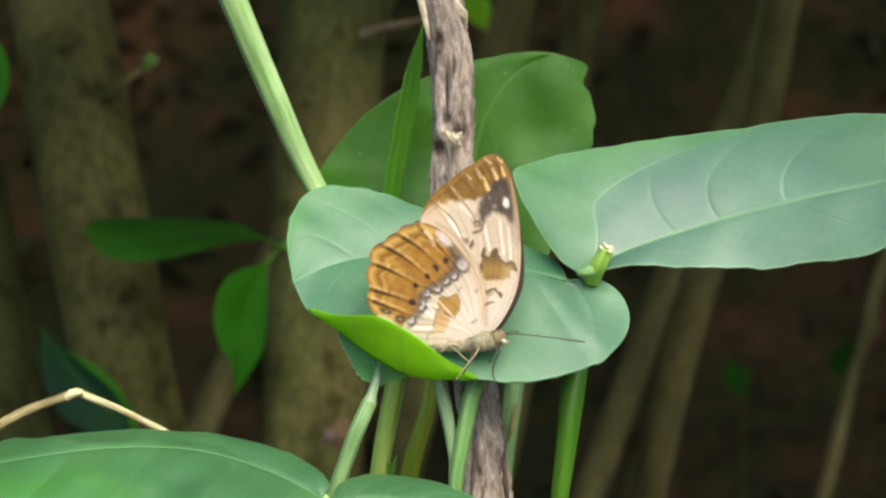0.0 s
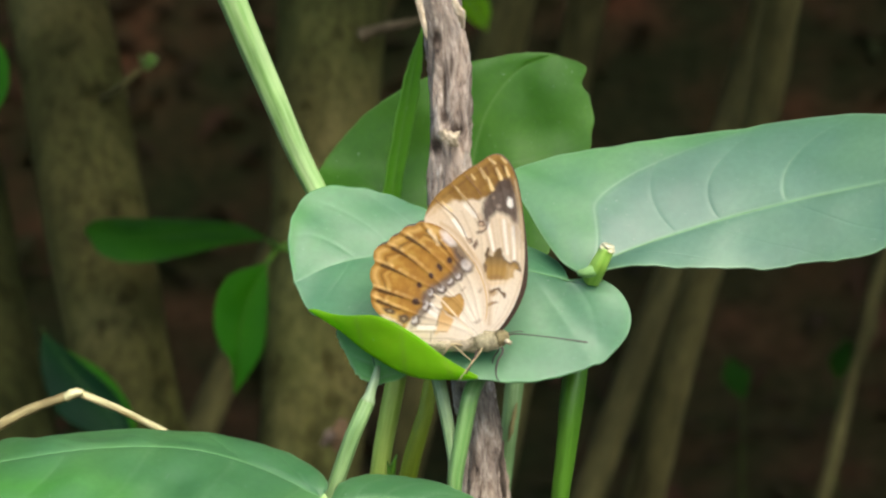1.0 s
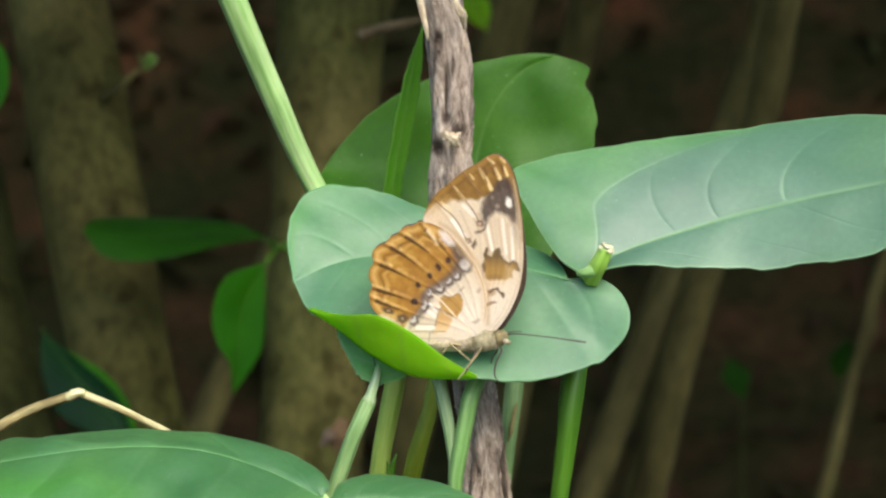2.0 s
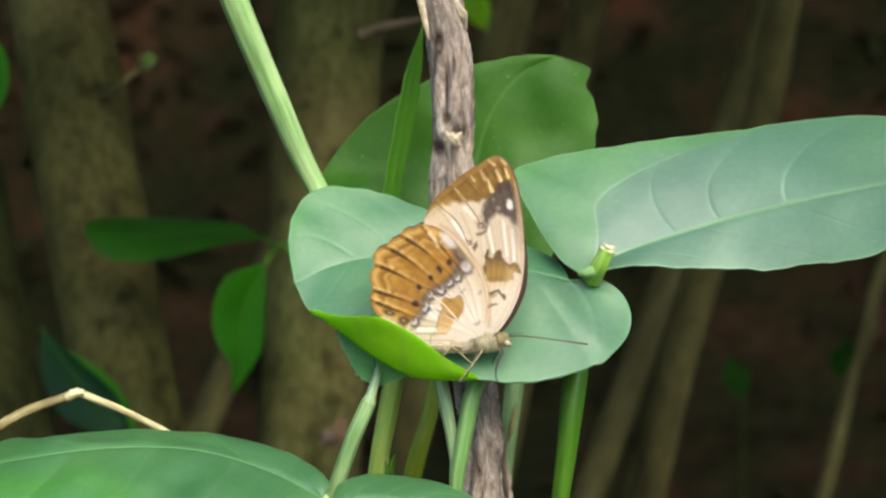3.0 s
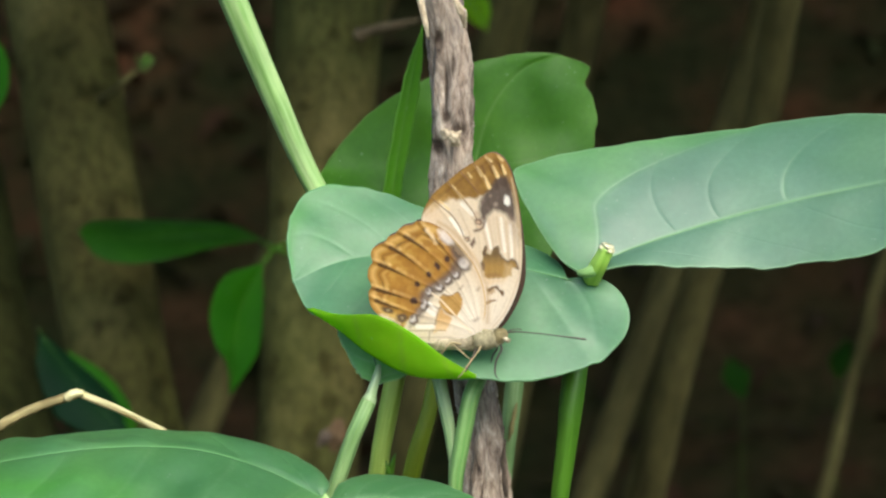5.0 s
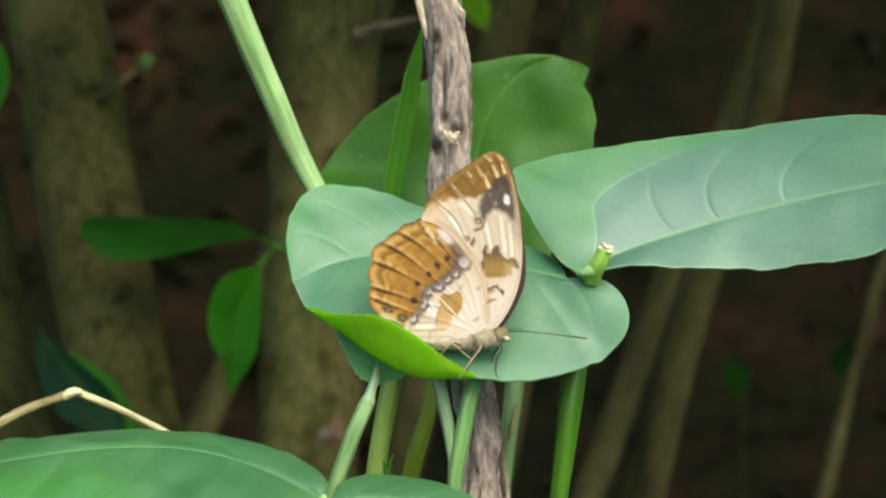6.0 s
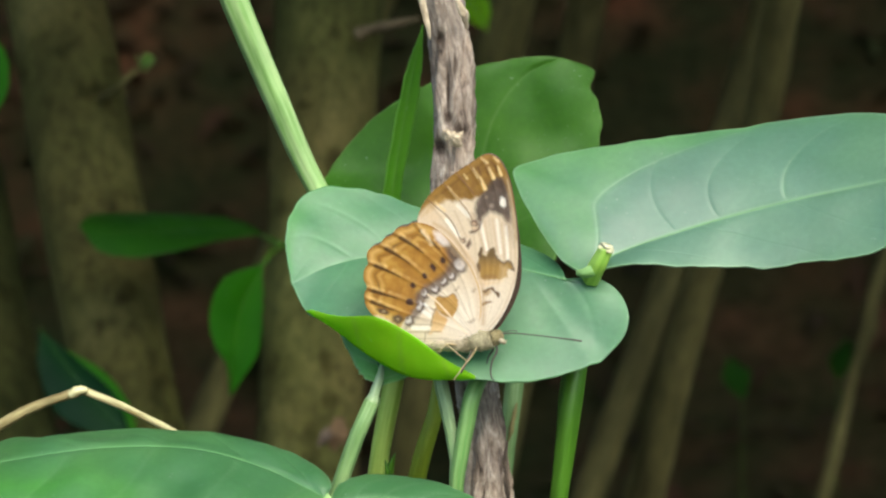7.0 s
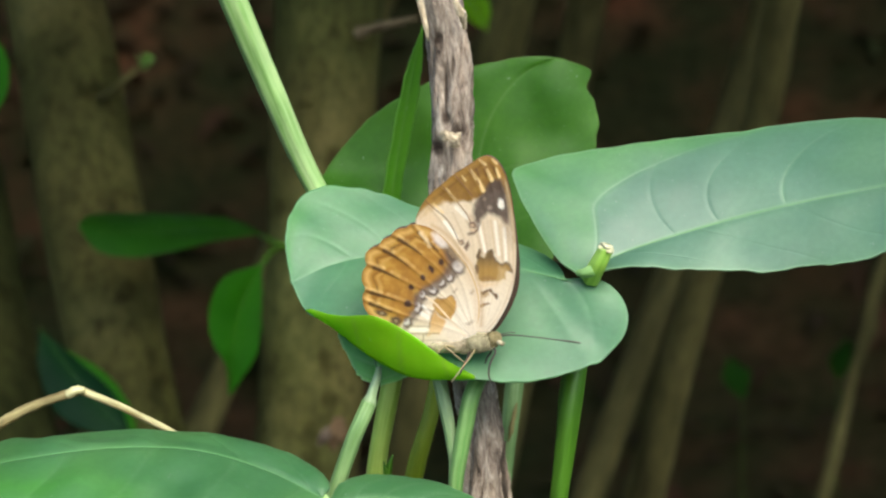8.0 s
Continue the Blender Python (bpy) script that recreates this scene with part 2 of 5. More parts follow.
def curve_through(points, n):
    """n points on a smooth curve through the given ones, evenly by chord length."""
    p = np.array(points, float)
    p = np.vstack([2 * p[0] - p[1], p, 2 * p[-1] - p[-2]])
    knots = np.concatenate([[0], np.cumsum(np.sqrt(np.linalg.norm(np.diff(p, axis=0), axis=1)) + 1e-9)])
    out = []
    for i in range(1, len(p) - 2):
        a, b, c, d = p[i - 1:i + 3]
        t0, t1, t2, t3 = knots[i - 1:i + 3]
        for t in np.linspace(t1, t2, 24, endpoint=False):
            ab = ((t1 - t) * a + (t - t0) * b) / (t1 - t0)
            bc = ((t2 - t) * b + (t - t1) * c) / (t2 - t1)
            cd = ((t3 - t) * c + (t - t2) * d) / (t3 - t2)
            abc = ((t2 - t) * ab + (t - t0) * bc) / (t2 - t0)
            bcd = ((t3 - t) * bc + (t - t1) * cd) / (t3 - t1)
            out.append(((t2 - t) * abc + (t - t1) * bcd) / (t2 - t1))
    out.append(p[-2])
    out = np.array(out)
    run = np.concatenate([[0], np.cumsum(np.linalg.norm(np.diff(out, axis=0), axis=1))])
    want = np.linspace(0, run[-1], n)
    return np.stack([np.interp(want, run, out[:, k]) for k in range(out.shape[1])], axis=1)


def tube(points, radii, sides=14, steps=40, ridges=0, ridge=0.0, rough=0.0, rough_scale=120.0, flat=1.0, seed=0.0, streak=0.3):
    """A tapered round stem along a smooth curve, closed at both ends, with ridges along it or uneven bark."""
    line = curve_through(points, steps)
    p = np.array(points, float)
    stops = np.interp(np.linspace(0, 1, len(p)), np.linspace(0, 1, len(radii)), radii)
    nearest = [int(np.argmin(np.linalg.norm(line - q, axis=1))) for q in p]
    rad = np.interp(np.arange(steps), nearest, stops)
    verts, faces, fibre = [], [], []
    run = np.concatenate([[0], np.cumsum(np.linalg.norm(np.diff(line, axis=0), axis=1))])
    for i in range(steps):
        ahead = Vector(line[min(i + 1, steps - 1)] - line[max(i - 1, 0)]).normalized()
        side = ahead.cross(Vector((0.05, 1, 0.02))).normalized()
        up = side.cross(ahead)
        for k in range(sides):
            a = 2 * math.pi * k / sides
            r = rad[i] * (1 + ridge * math.cos(a * ridges))
            q = Vector(line[i]) + side * (r * math.cos(a)) + up * (r * flat * math.sin(a))
            if rough:
                along = Vector((q.x * rough_scale, q.y * rough_scale, q.z * rough_scale * streak + seed))
                r2 = rad[i] * rough * (noise.noise(along) - 0.7 * abs(noise.noise(along * 2.3)) + 0.35 * noise.noise(along * 4.7))
                q += (q - Vector(line[i])).normalized() * r2
            verts.append(q)
            fibre.append((rad[i] * math.cos(a), rad[i] * math.sin(a), run[i] + seed))
    for i in range(steps - 1):
        for k in range(sides):
            j = (k + 1) % sides
            faces.append((i * sides + k, i * sides + j, (i + 1) * sides + j, (i + 1) * sides + k))
    faces.append(tuple(range(sides - 1, -1, -1)))
    faces.append(tuple((steps - 1) * sides + k for k in range(sides)))
    return verts, faces, {"fibre": fibre}


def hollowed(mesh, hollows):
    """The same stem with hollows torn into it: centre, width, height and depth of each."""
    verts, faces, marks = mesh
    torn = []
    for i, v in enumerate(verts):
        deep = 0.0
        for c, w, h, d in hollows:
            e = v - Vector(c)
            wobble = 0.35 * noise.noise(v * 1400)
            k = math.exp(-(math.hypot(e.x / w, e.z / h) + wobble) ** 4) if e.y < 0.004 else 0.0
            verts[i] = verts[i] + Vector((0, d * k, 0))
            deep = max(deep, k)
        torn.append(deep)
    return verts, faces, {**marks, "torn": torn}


def rooted(points, lean=(0.0, 0.0)):
    """The same line, led on down from its first point to the soil."""
    x, y, z = points[0]
    return [(x + lean[0], y + lean[1], -0.07), (x + 0.6 * lean[0], y + 0.6 * lean[1], z * 0.45)] + list(points)


def blade(midrib, left, right, bulge=0.0, veins=5, lean=0.28, wave=0.0, power=1.35, own=None, strong=0.38, rib=1.0, rows=110, half=36, groove=0.00018, first=0.02, curl=0.0, seed=0.0, lobe=1.0, puff=0.00028, green_tint=None, fine=0.00042):
    """A leaf blade lofted from its midrib to both margins (all from base to tip), bulged between them,
    with grooved midrib and curved side veins. The tint by (s, t, side): how yellow-green it is there, mostly painted-in
    light."""
    mid = curve_through(midrib, rows)
    fast = np.linspace(0, 1, rows) ** lobe * (rows * 4 - 1)
    margins = (curve_through(left, rows), curve_through(right, rows * 4)[np.round(fast).astype(int)])
    length = np.linalg.norm(np.diff(mid, axis=0), axis=1).sum()
    starts = [first + (0.79 - first) * n / max(1, veins - 1) for n in range(veins)]
    even = [(a + (0.02 if k > 0 else 0.0), lean * (1 - 0.45 * a), power, k) for a in starts for k in (-1, 1)]
    verts, vein, tint_amount = [], [], []
    for i in range(rows):
        s = i / (rows - 1)
        across = margins[1][i] - margins[0][i]
        ahead = mid[min(i + 1, rows - 1)] - mid[max(i - 1, 0)]
        up = Vector(np.cross(across, ahead))
        up = up.normalized() if up.length > 1e-12 else Vector((0, -0.5, 0.8))
        if up.z - up.y < 0:
            up = -up
        for k in range(-half, half + 1):
            t = abs(k) / half
            edge = margins[1 if k > 0 else 0][i]
            ragged_edge = 0.00034 * noise.noise(Vector((s * 26, seed * 3.1, 1.0 if k > 0 else 4.0))) * t ** 4 * min(1.0, 8 * s, 8 * (1 - s))
            q = Vector(mid[i] * (1 - t) + edge * t)
            q += Vector(edge - mid[i]).normalized() * ragged_edge
            reach = np.linalg.norm(edge - mid[i])
            q += up * (bulge * reach * 4 * t * (1 - t) + curl * reach * t ** 4)
            v = rib * 0.7 * math.exp(-(t * reach / 0.0003) ** 2) * (1 - 0.6 * s)
            hollow = math.exp(-(t * reach / 0.0007) ** 2)
            for s0, bend, curve, sides, *pale in own or even:
                if sides * k < 0:
                    continue
                path = s0 + bend * t ** curve
                d = (s - path) * length * 0.8
                fade = max(0.0, 1 - t ** 3) * (1 - 0.35 * t)
                v = max(v, strong * (pale[0] if pale else 1.0) * fade * math.exp(-(d / 0.00022) ** 2))
                hollow = max(hollow, fade * math.exp(-(d / fine) ** 2))
            q -= up * groove * hollow
            bumps = noise.noise(Vector((q.x * 140, q.y * 140, q.z * 140 + seed)))
            q += up * (puff * bumps * min(1.0, 3 * t) * (1 - 0.8 * t ** 6) + wave * reach * t * t * math.sin(s * 17 + seed + (k > 0) * 1.3))
            verts.append(q)
            patchy = 0.75 + 0.5 * noise.noise(Vector((s * 9, t * 4 * (1 if k > 0 else -1), seed)))
            tint_amount.append(min(1.0, max(0.0, green_tint(s, t, k) * patchy)) if green_tint else 0.0)
            vein.append(max(v, 0.45 * math.exp(-((1 - t) * reach / 0.00025) ** 2)))
    w = 2 * half + 1
    faces = [(i * w + k, i * w + k + 1, (i + 1) * w + k + 1, (i + 1) * w + k) for i in range(rows - 1) for k in range(w - 1)]
    return verts, faces, {"vein": vein, "green_tint": tint_amount}, [tuple(mid[k]) for k in range(0, int(rows * 0.93), max(1, rows // 14))]


def thicken(ob, depth):
    m = ob.modifiers.new("thickness", "SOLIDIFY")
    m.thickness, m.offset = depth, 0.0
    return ob


# ---- the setting: ground, litter, unseen foliage added overhead and around ----
def soil_height(x, y):
    """Flat soil that rises into a low earth bank behind the shrubs."""
    k = min(1.0, max(0.0, (y - 1.9 + 0.15 * math.sin(x * 1.7)) / 1.7))
    near = max(0.0, 1 - (abs(x) + abs(y - 3)) / 12)
    return -0.05 + 1.0 * k * k * (3 - 2 * k) + 0.06 * near * noise.noise(Vector((x * 1.3, y * 1.3, 0))) + 0.03 * k * noise.noise(Vector((x * 5, y * 5, 2)))


def ground_sheet():
    n, size = 160, 60.0
    verts, faces = [], []
    for j in range(n + 1):
        for i in range(n + 1):
            a, b = 2 * i / n - 1, 2 * j / n - 1
            x, y = size * a * abs(a) ** 1.6, 3 + size * b * abs(b) ** 1.6
            verts.append((x, y, soil_height(x, y)))
    for j in range(n):
        for i in range(n):
            k = j * (n + 1) + i
            faces.append((k, k + 1, k + n + 2, k + n + 1))
    g = part("ground", (verts, faces), SOIL)
    tagged(g, "dark soil rising into a red earth bank in deep shade", "ground", kind="structure")


def scatter(count, place, size, seed):
    """Many small bent leaves of two quads each."""
    rng = random.Random(seed)
    verts, faces = [], []
    for _ in range(count):
        at, tilt = place(rng)
        m = Matrix.Translation(at) @ Euler((rng.uniform(-tilt, tilt), rng.uniform(-tilt, tilt), rng.uniform(0, 6.28))).to_matrix().to_4x4()
        l = size * rng.uniform(0.6, 1.3)
        w = l * rng.uniform(0.25, 0.4)
        k = len(verts)
        for q in ((-l, 0, 0), (-0.2 * l, -w, 0.12 * l), (l, 0, -0.15 * l), (-0.2 * l, w, 0.12 * l), (0.25 * l, 0, 0.02 * l)):
            verts.append(m @ Vector(q))
        faces += [(k, k + 1, k + 4), (k + 1, k + 2, k + 4), (k + 2, k + 3, k + 4), (k + 3, k, k + 4)]
    return verts, faces


ground_sheet()


def on_soil(g):
    x, y = g.uniform(-1.6, 1.6), g.uniform(0.7, 4.2)
    return Vector((x, y, soil_height(x, y) + 0.012)), 0.5


litter = part("leaf_litter", scatter(4500, on_soil, 0.035, 3), LITTER)
tagged(litter, "dry brown fallen leaves covering the soil", "leaf litter", kind="stuff")


def in_shade_canopy(g):
    x = g.uniform(-3.4, 3.4)
    y = 0.07 + 0.05 * abs(math.sin(x * 4.1)) + 0.12 * x * x + 12.5 * g.random() ** 1.6
    return Vector((x * min(1.0, 0.35 + y / 3), y, g.uniform(0.85 + 0.12 * min(y, 3), 1.28 + 0.2 * min(y, 3)))), 0.9


def hedge_ring(g):
    a = g.uniform(0, 6.283)
    r = g.uniform(3.0, 3.6)
    return Vector((r * math.cos(a), 4.5 + 2.6 * r * math.sin(a), (2.3 if math.sin(a) > -0.2 else 1.0) * g.random())), 1.4


# unseen leaf layer, added to keep daylight off the trunks and soil
shade_canopy = part("added_shade_foliage", scatter(20000, in_shade_canopy, 0.1, 5), CANOPY)
tagged(shade_canopy, "added dense green foliage above the stems, unseen, that shades the background", "foliage", kind="stuff")
# hedge out of view, added to limit low sky light; lower behind the camera
hedge = part("unseen_hedge", scatter(12000, hedge_ring, 0.16, 8), CANOPY)
tagged(hedge, "added dense hedge foliage all round, unseen, that cuts low sky light", "foliage", kind="stuff")


# ---- shrub trunks and far stems ----
def trunk(name, points, radii, material, label, rough=0.1, sides=28):
    t = thing(name, points[0], label, "shrub", "shrubs")
    seed = len(bpy.data.objects)
    part("trunk", tube(points, radii, sides, 70, rough=rough, rough_scale=28.0, seed=seed), material, t)
    top = Vector(points[-1])
    if top.z > 1.0:
        rng = random.Random(seed)
        for k in range(3):
            tip = top + Vector((rng.uniform(-0.25, 0.25), rng.uniform(0.0, 0.3), rng.uniform(0.2, 0.4)))
            part("branch", tube([tuple(top - Vector((0, 0, 0.06))), tuple(top.lerp(tip, 0.5) + Vector((0, 0, 0.04))), tuple(tip)], [radii[-1] * 0.6, radii[-1] * 0.4, 0.003], 10, 16, rough=0.1, rough_scale=40.0), material, t)
        part("crown", scatter(260, lambda g: (top + Vector((g.gauss(0, 0.16), 0.1 + g.gauss(0, 0.14), 0.25 + g.gauss(0, 0.13))), 1.2), 0.06, seed), CANOPY, t)
    return t


def down(p, q, z):
    """The point at height z on the line from p on through q."""
    k = (z - p[2]) / (q[2] - p[2])
    return tuple(p[i] + k * (q[i] - p[i]) for i in range(3))


def straight(a, b, low=-0.06, high=1.3):
    return [down(a, b, low), b, tuple((a[i] + b[i]) / 2 for i in range(3)), a, down(b, a, high)]


def crooked(points, low=-0.06, high=1.3):
    """A bent stem, led on straight to the soil below and to its crown above."""
    return [down(points[1], points[0], low), *points, down(points[-2], points[-1], 0.5 * (points[-1][2] + high)), down(points[-2], points[-1], high)]


trunk_left = trunk("shrub", straight((-0.1323, 0.4678, 0.6041), (-0.0963, 0.3995, 0.4470)), [0.01851, 0.01738, 0.01662], TRUNK, "olive-grey lichen-mottled shrub trunk leaning in shade")
trunk_middle = trunk("shrub", straight((-0.0353, 0.4077, 0.6087), (-0.0430, 0.3801, 0.4524)), [0.01763, 0.01655, 0.01835], TRUNK, "thick olive-grey shrub trunk with lichen patches in shade")
part("twig", tube([(-0.0251, 0.3808, 0.5999), (-0.0197, 0.3761, 0.6024), (-0.0136, 0.3713, 0.6039), (-0.0067, 0.3666, 0.6060)], [0.00242, 0.00156, 0.00139, 0.00069], 10, 24, rough=0.3, rough_scale=200.0), STRAW_GREY, trunk_middle, "short pale broken twig")
part("bark_scar", tube([(-0.0354, 0.3700, 0.4697), (-0.0325, 0.3691, 0.4760), (-0.0316, 0.3706, 0.4810)], [0.00142, 0.00389, 0.00142], 14, 20, rough=0.5, rough_scale=160.0, flat=0.4), BARK_RED, trunk_middle, "reddish flaking bark scar")
# solid lump, coloured dark for the shade of a hollow in the bark
part("bark_scar", tube([(-0.0386, 0.3681, 0.4720), (-0.0360, 0.3674, 0.4760), (-0.0346, 0.3684, 0.4777)], [0.00070, 0.00247, 0.00106], 14, 20, rough=0.5, rough_scale=160.0, flat=0.4), BARK_DARK, trunk_middle, "dark scar with a hollow's shade in its colour")
part("branch_knot", tube([(-0.0453, 0.3864, 0.5765), (-0.0416, 0.3852, 0.5791), (-0.0386, 0.3866, 0.5803)], [0.00141, 0.00283, 0.00141], 14, 20, rough=0.3, rough_scale=160.0, flat=0.4), TRUNK, trunk_middle)
part("branch_knot", tube([(-0.1119, 0.4510, 0.5764), (-0.1090, 0.4493, 0.5747), (-0.1081, 0.4507, 0.5708)], [0.00115, 0.00230, 0.00115], 12, 16, rough=0.3, rough_scale=160.0, flat=0.5), TRUNK_FAR, trunk_left)
part("branch_knot", tube([(-0.1241, 0.4242, 0.5401), (-0.1198, 0.4231, 0.5422), (-0.1174, 0.4243, 0.5419)], [0.00113, 0.00206, 0.00113], 12, 16, rough=0.3, rough_scale=160.0, flat=0.5), TRUNK, trunk_left)
trunk("shrub", straight((-0.1769, 0.5242, 0.5205), (-0.1526, 0.4769, 0.4253)), [0.01759, 0.01655], TRUNK, "shaded grey-brown shrub trunk among other stems")
trunk("shrub", crooked([(0.0878, 0.6704, 0.3710), (0.1067, 0.6094, 0.4858), (0.1222, 0.5605, 0.5540), (0.1246, 0.5279, 0.5996)]), [0.00940, 0.00891, 0.00734, 0.00691, 0.00703, 0.00688, 0.00633], TRUNK_FAR, "slender leaning olive-brown stem in deep shade", 0.08)
trunk("shrub", crooked([(0.0765, 0.9026, 0.3059), (0.1260, 0.9633, 0.4194), (0.1615, 0.9980, 0.5011), (0.1779, 1.0167, 0.5498)]), [0.00863, 0.00863, 0.00832, 0.00863, 0.00801, 0.00770, 0.00739], TRUNK_FAR, "slender leaning olive-brown stem in deep shade", 0.08)
trunk("shrub", crooked([(0.2264, 1.0570, 0.2598), (0.2404, 1.0755, 0.3073), (0.2475, 1.0900, 0.3318), (0.2588, 1.1039, 0.3533), (0.2629, 1.1173, 0.3717), (0.2754, 1.1326, 0.4006)]), [0.00405, 0.00439, 0.00472, 0.00337, 0.00573, 0.00439, 0.00506, 0.00439, 0.00405], TRUNK_FAR, "thin crooked pale-brown stem in deep shade", 0.15)
trunk("shrub", straight((0.0267, 0.5881, 0.5950), (0.0037, 0.6303, 0.4891)), [0.01012, 0.00945], TRUNK_FAR, "slender olive-brown stem in deep shade", 0.06)
trunk("shrub", straight((0.0622, 0.6883, 0.5874), (0.0438, 0.7288, 0.4718)), [0.00891, 0.00841], TRUNK_FAR, "slender olive-brown stem in deep shade", 0.06)
trunk("shrub", straight((-0.0774, 0.5862, 0.4695), (-0.0999, 0.5769, 0.4163), -0.06, 0.62), [0.00720, 0.00585], TRUNK_FAR, "short leaning brown stem in shade", 0.06)


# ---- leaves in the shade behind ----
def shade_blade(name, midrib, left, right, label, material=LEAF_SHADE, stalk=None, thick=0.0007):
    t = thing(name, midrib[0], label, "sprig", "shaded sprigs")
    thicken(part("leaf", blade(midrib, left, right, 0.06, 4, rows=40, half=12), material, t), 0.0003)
    if stalk:
        part("petiole", tube(stalk, [thick, 1.2 * thick], 8, 12), STEM_DEEP, t)
    return t


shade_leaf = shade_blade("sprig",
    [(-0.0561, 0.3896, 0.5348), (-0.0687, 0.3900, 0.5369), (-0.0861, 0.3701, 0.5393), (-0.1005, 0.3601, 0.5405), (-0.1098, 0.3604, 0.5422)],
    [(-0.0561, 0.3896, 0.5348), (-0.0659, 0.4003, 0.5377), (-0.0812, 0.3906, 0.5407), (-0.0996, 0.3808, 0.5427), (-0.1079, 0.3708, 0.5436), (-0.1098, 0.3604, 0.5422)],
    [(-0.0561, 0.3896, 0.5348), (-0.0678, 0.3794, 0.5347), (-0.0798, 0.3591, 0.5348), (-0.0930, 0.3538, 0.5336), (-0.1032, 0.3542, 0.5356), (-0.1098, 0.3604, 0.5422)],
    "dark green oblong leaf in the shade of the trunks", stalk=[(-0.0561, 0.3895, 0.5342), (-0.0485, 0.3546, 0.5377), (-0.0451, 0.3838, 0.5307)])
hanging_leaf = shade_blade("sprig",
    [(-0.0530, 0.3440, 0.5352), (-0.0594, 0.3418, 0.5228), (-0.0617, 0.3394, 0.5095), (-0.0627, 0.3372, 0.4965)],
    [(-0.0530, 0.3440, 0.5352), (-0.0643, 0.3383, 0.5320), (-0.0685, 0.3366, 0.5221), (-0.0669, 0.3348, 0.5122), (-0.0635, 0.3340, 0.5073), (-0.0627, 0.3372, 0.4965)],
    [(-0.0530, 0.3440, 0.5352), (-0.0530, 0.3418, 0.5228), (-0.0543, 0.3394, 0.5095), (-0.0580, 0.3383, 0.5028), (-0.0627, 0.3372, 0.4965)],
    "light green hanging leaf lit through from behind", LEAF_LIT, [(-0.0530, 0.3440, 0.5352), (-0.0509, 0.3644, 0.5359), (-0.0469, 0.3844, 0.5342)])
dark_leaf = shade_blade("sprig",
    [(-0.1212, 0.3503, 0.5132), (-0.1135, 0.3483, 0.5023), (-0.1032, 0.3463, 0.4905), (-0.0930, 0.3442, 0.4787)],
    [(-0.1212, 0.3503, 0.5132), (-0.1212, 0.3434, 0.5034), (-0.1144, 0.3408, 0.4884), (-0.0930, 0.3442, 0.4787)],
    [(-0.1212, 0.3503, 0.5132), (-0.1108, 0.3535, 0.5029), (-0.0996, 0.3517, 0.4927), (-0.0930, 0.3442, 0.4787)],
    "dark bluish-green leaf in deep shade", LEAF_DEEP_SHADE, stalk=[(-0.1212, 0.3503, 0.5132), (-0.1342, 0.4300, 0.4966), (-0.1450, 0.4960, 0.4830)], thick=0.0003)
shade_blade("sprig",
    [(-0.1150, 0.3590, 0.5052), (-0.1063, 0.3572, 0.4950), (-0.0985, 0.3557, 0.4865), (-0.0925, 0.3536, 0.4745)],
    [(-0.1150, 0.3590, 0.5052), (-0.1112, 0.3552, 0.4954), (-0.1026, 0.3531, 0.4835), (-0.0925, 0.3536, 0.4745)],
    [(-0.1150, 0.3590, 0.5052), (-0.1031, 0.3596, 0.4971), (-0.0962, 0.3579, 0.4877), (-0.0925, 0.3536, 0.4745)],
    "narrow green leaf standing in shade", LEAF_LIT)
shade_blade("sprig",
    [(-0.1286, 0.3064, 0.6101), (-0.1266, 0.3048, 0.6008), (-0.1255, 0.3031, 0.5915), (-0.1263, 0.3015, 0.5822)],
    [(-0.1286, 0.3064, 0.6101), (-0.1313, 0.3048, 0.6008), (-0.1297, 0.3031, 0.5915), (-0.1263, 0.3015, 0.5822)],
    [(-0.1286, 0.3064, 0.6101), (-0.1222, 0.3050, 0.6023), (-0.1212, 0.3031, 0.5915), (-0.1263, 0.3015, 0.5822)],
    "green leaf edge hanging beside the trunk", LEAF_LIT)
shade_blade("sprig",
    [(0.0032, 0.5090, 0.6071), (0.0083, 0.5081, 0.6021), (0.0123, 0.5072, 0.5971), (0.0158, 0.5060, 0.5901)],
    [(0.0032, 0.5090, 0.6071), (0.0063, 0.5076, 0.5991), (0.0103, 0.5065, 0.5931), (0.0158, 0.5060, 0.5901)],
    [(0.0032, 0.5090, 0.6071), (0.0134, 0.5086, 0.6051), (0.0170, 0.5074, 0.5981), (0.0158, 0.5060, 0.5901)],
    "small bright yellow-green leaf above the shrub", LEAF_UNDER)
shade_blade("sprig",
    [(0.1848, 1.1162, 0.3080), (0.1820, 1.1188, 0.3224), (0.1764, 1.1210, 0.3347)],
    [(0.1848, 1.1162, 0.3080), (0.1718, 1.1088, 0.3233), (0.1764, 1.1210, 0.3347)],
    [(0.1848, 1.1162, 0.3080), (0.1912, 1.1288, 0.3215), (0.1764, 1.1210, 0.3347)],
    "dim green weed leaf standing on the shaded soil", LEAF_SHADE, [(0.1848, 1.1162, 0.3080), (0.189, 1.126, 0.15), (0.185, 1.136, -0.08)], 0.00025)
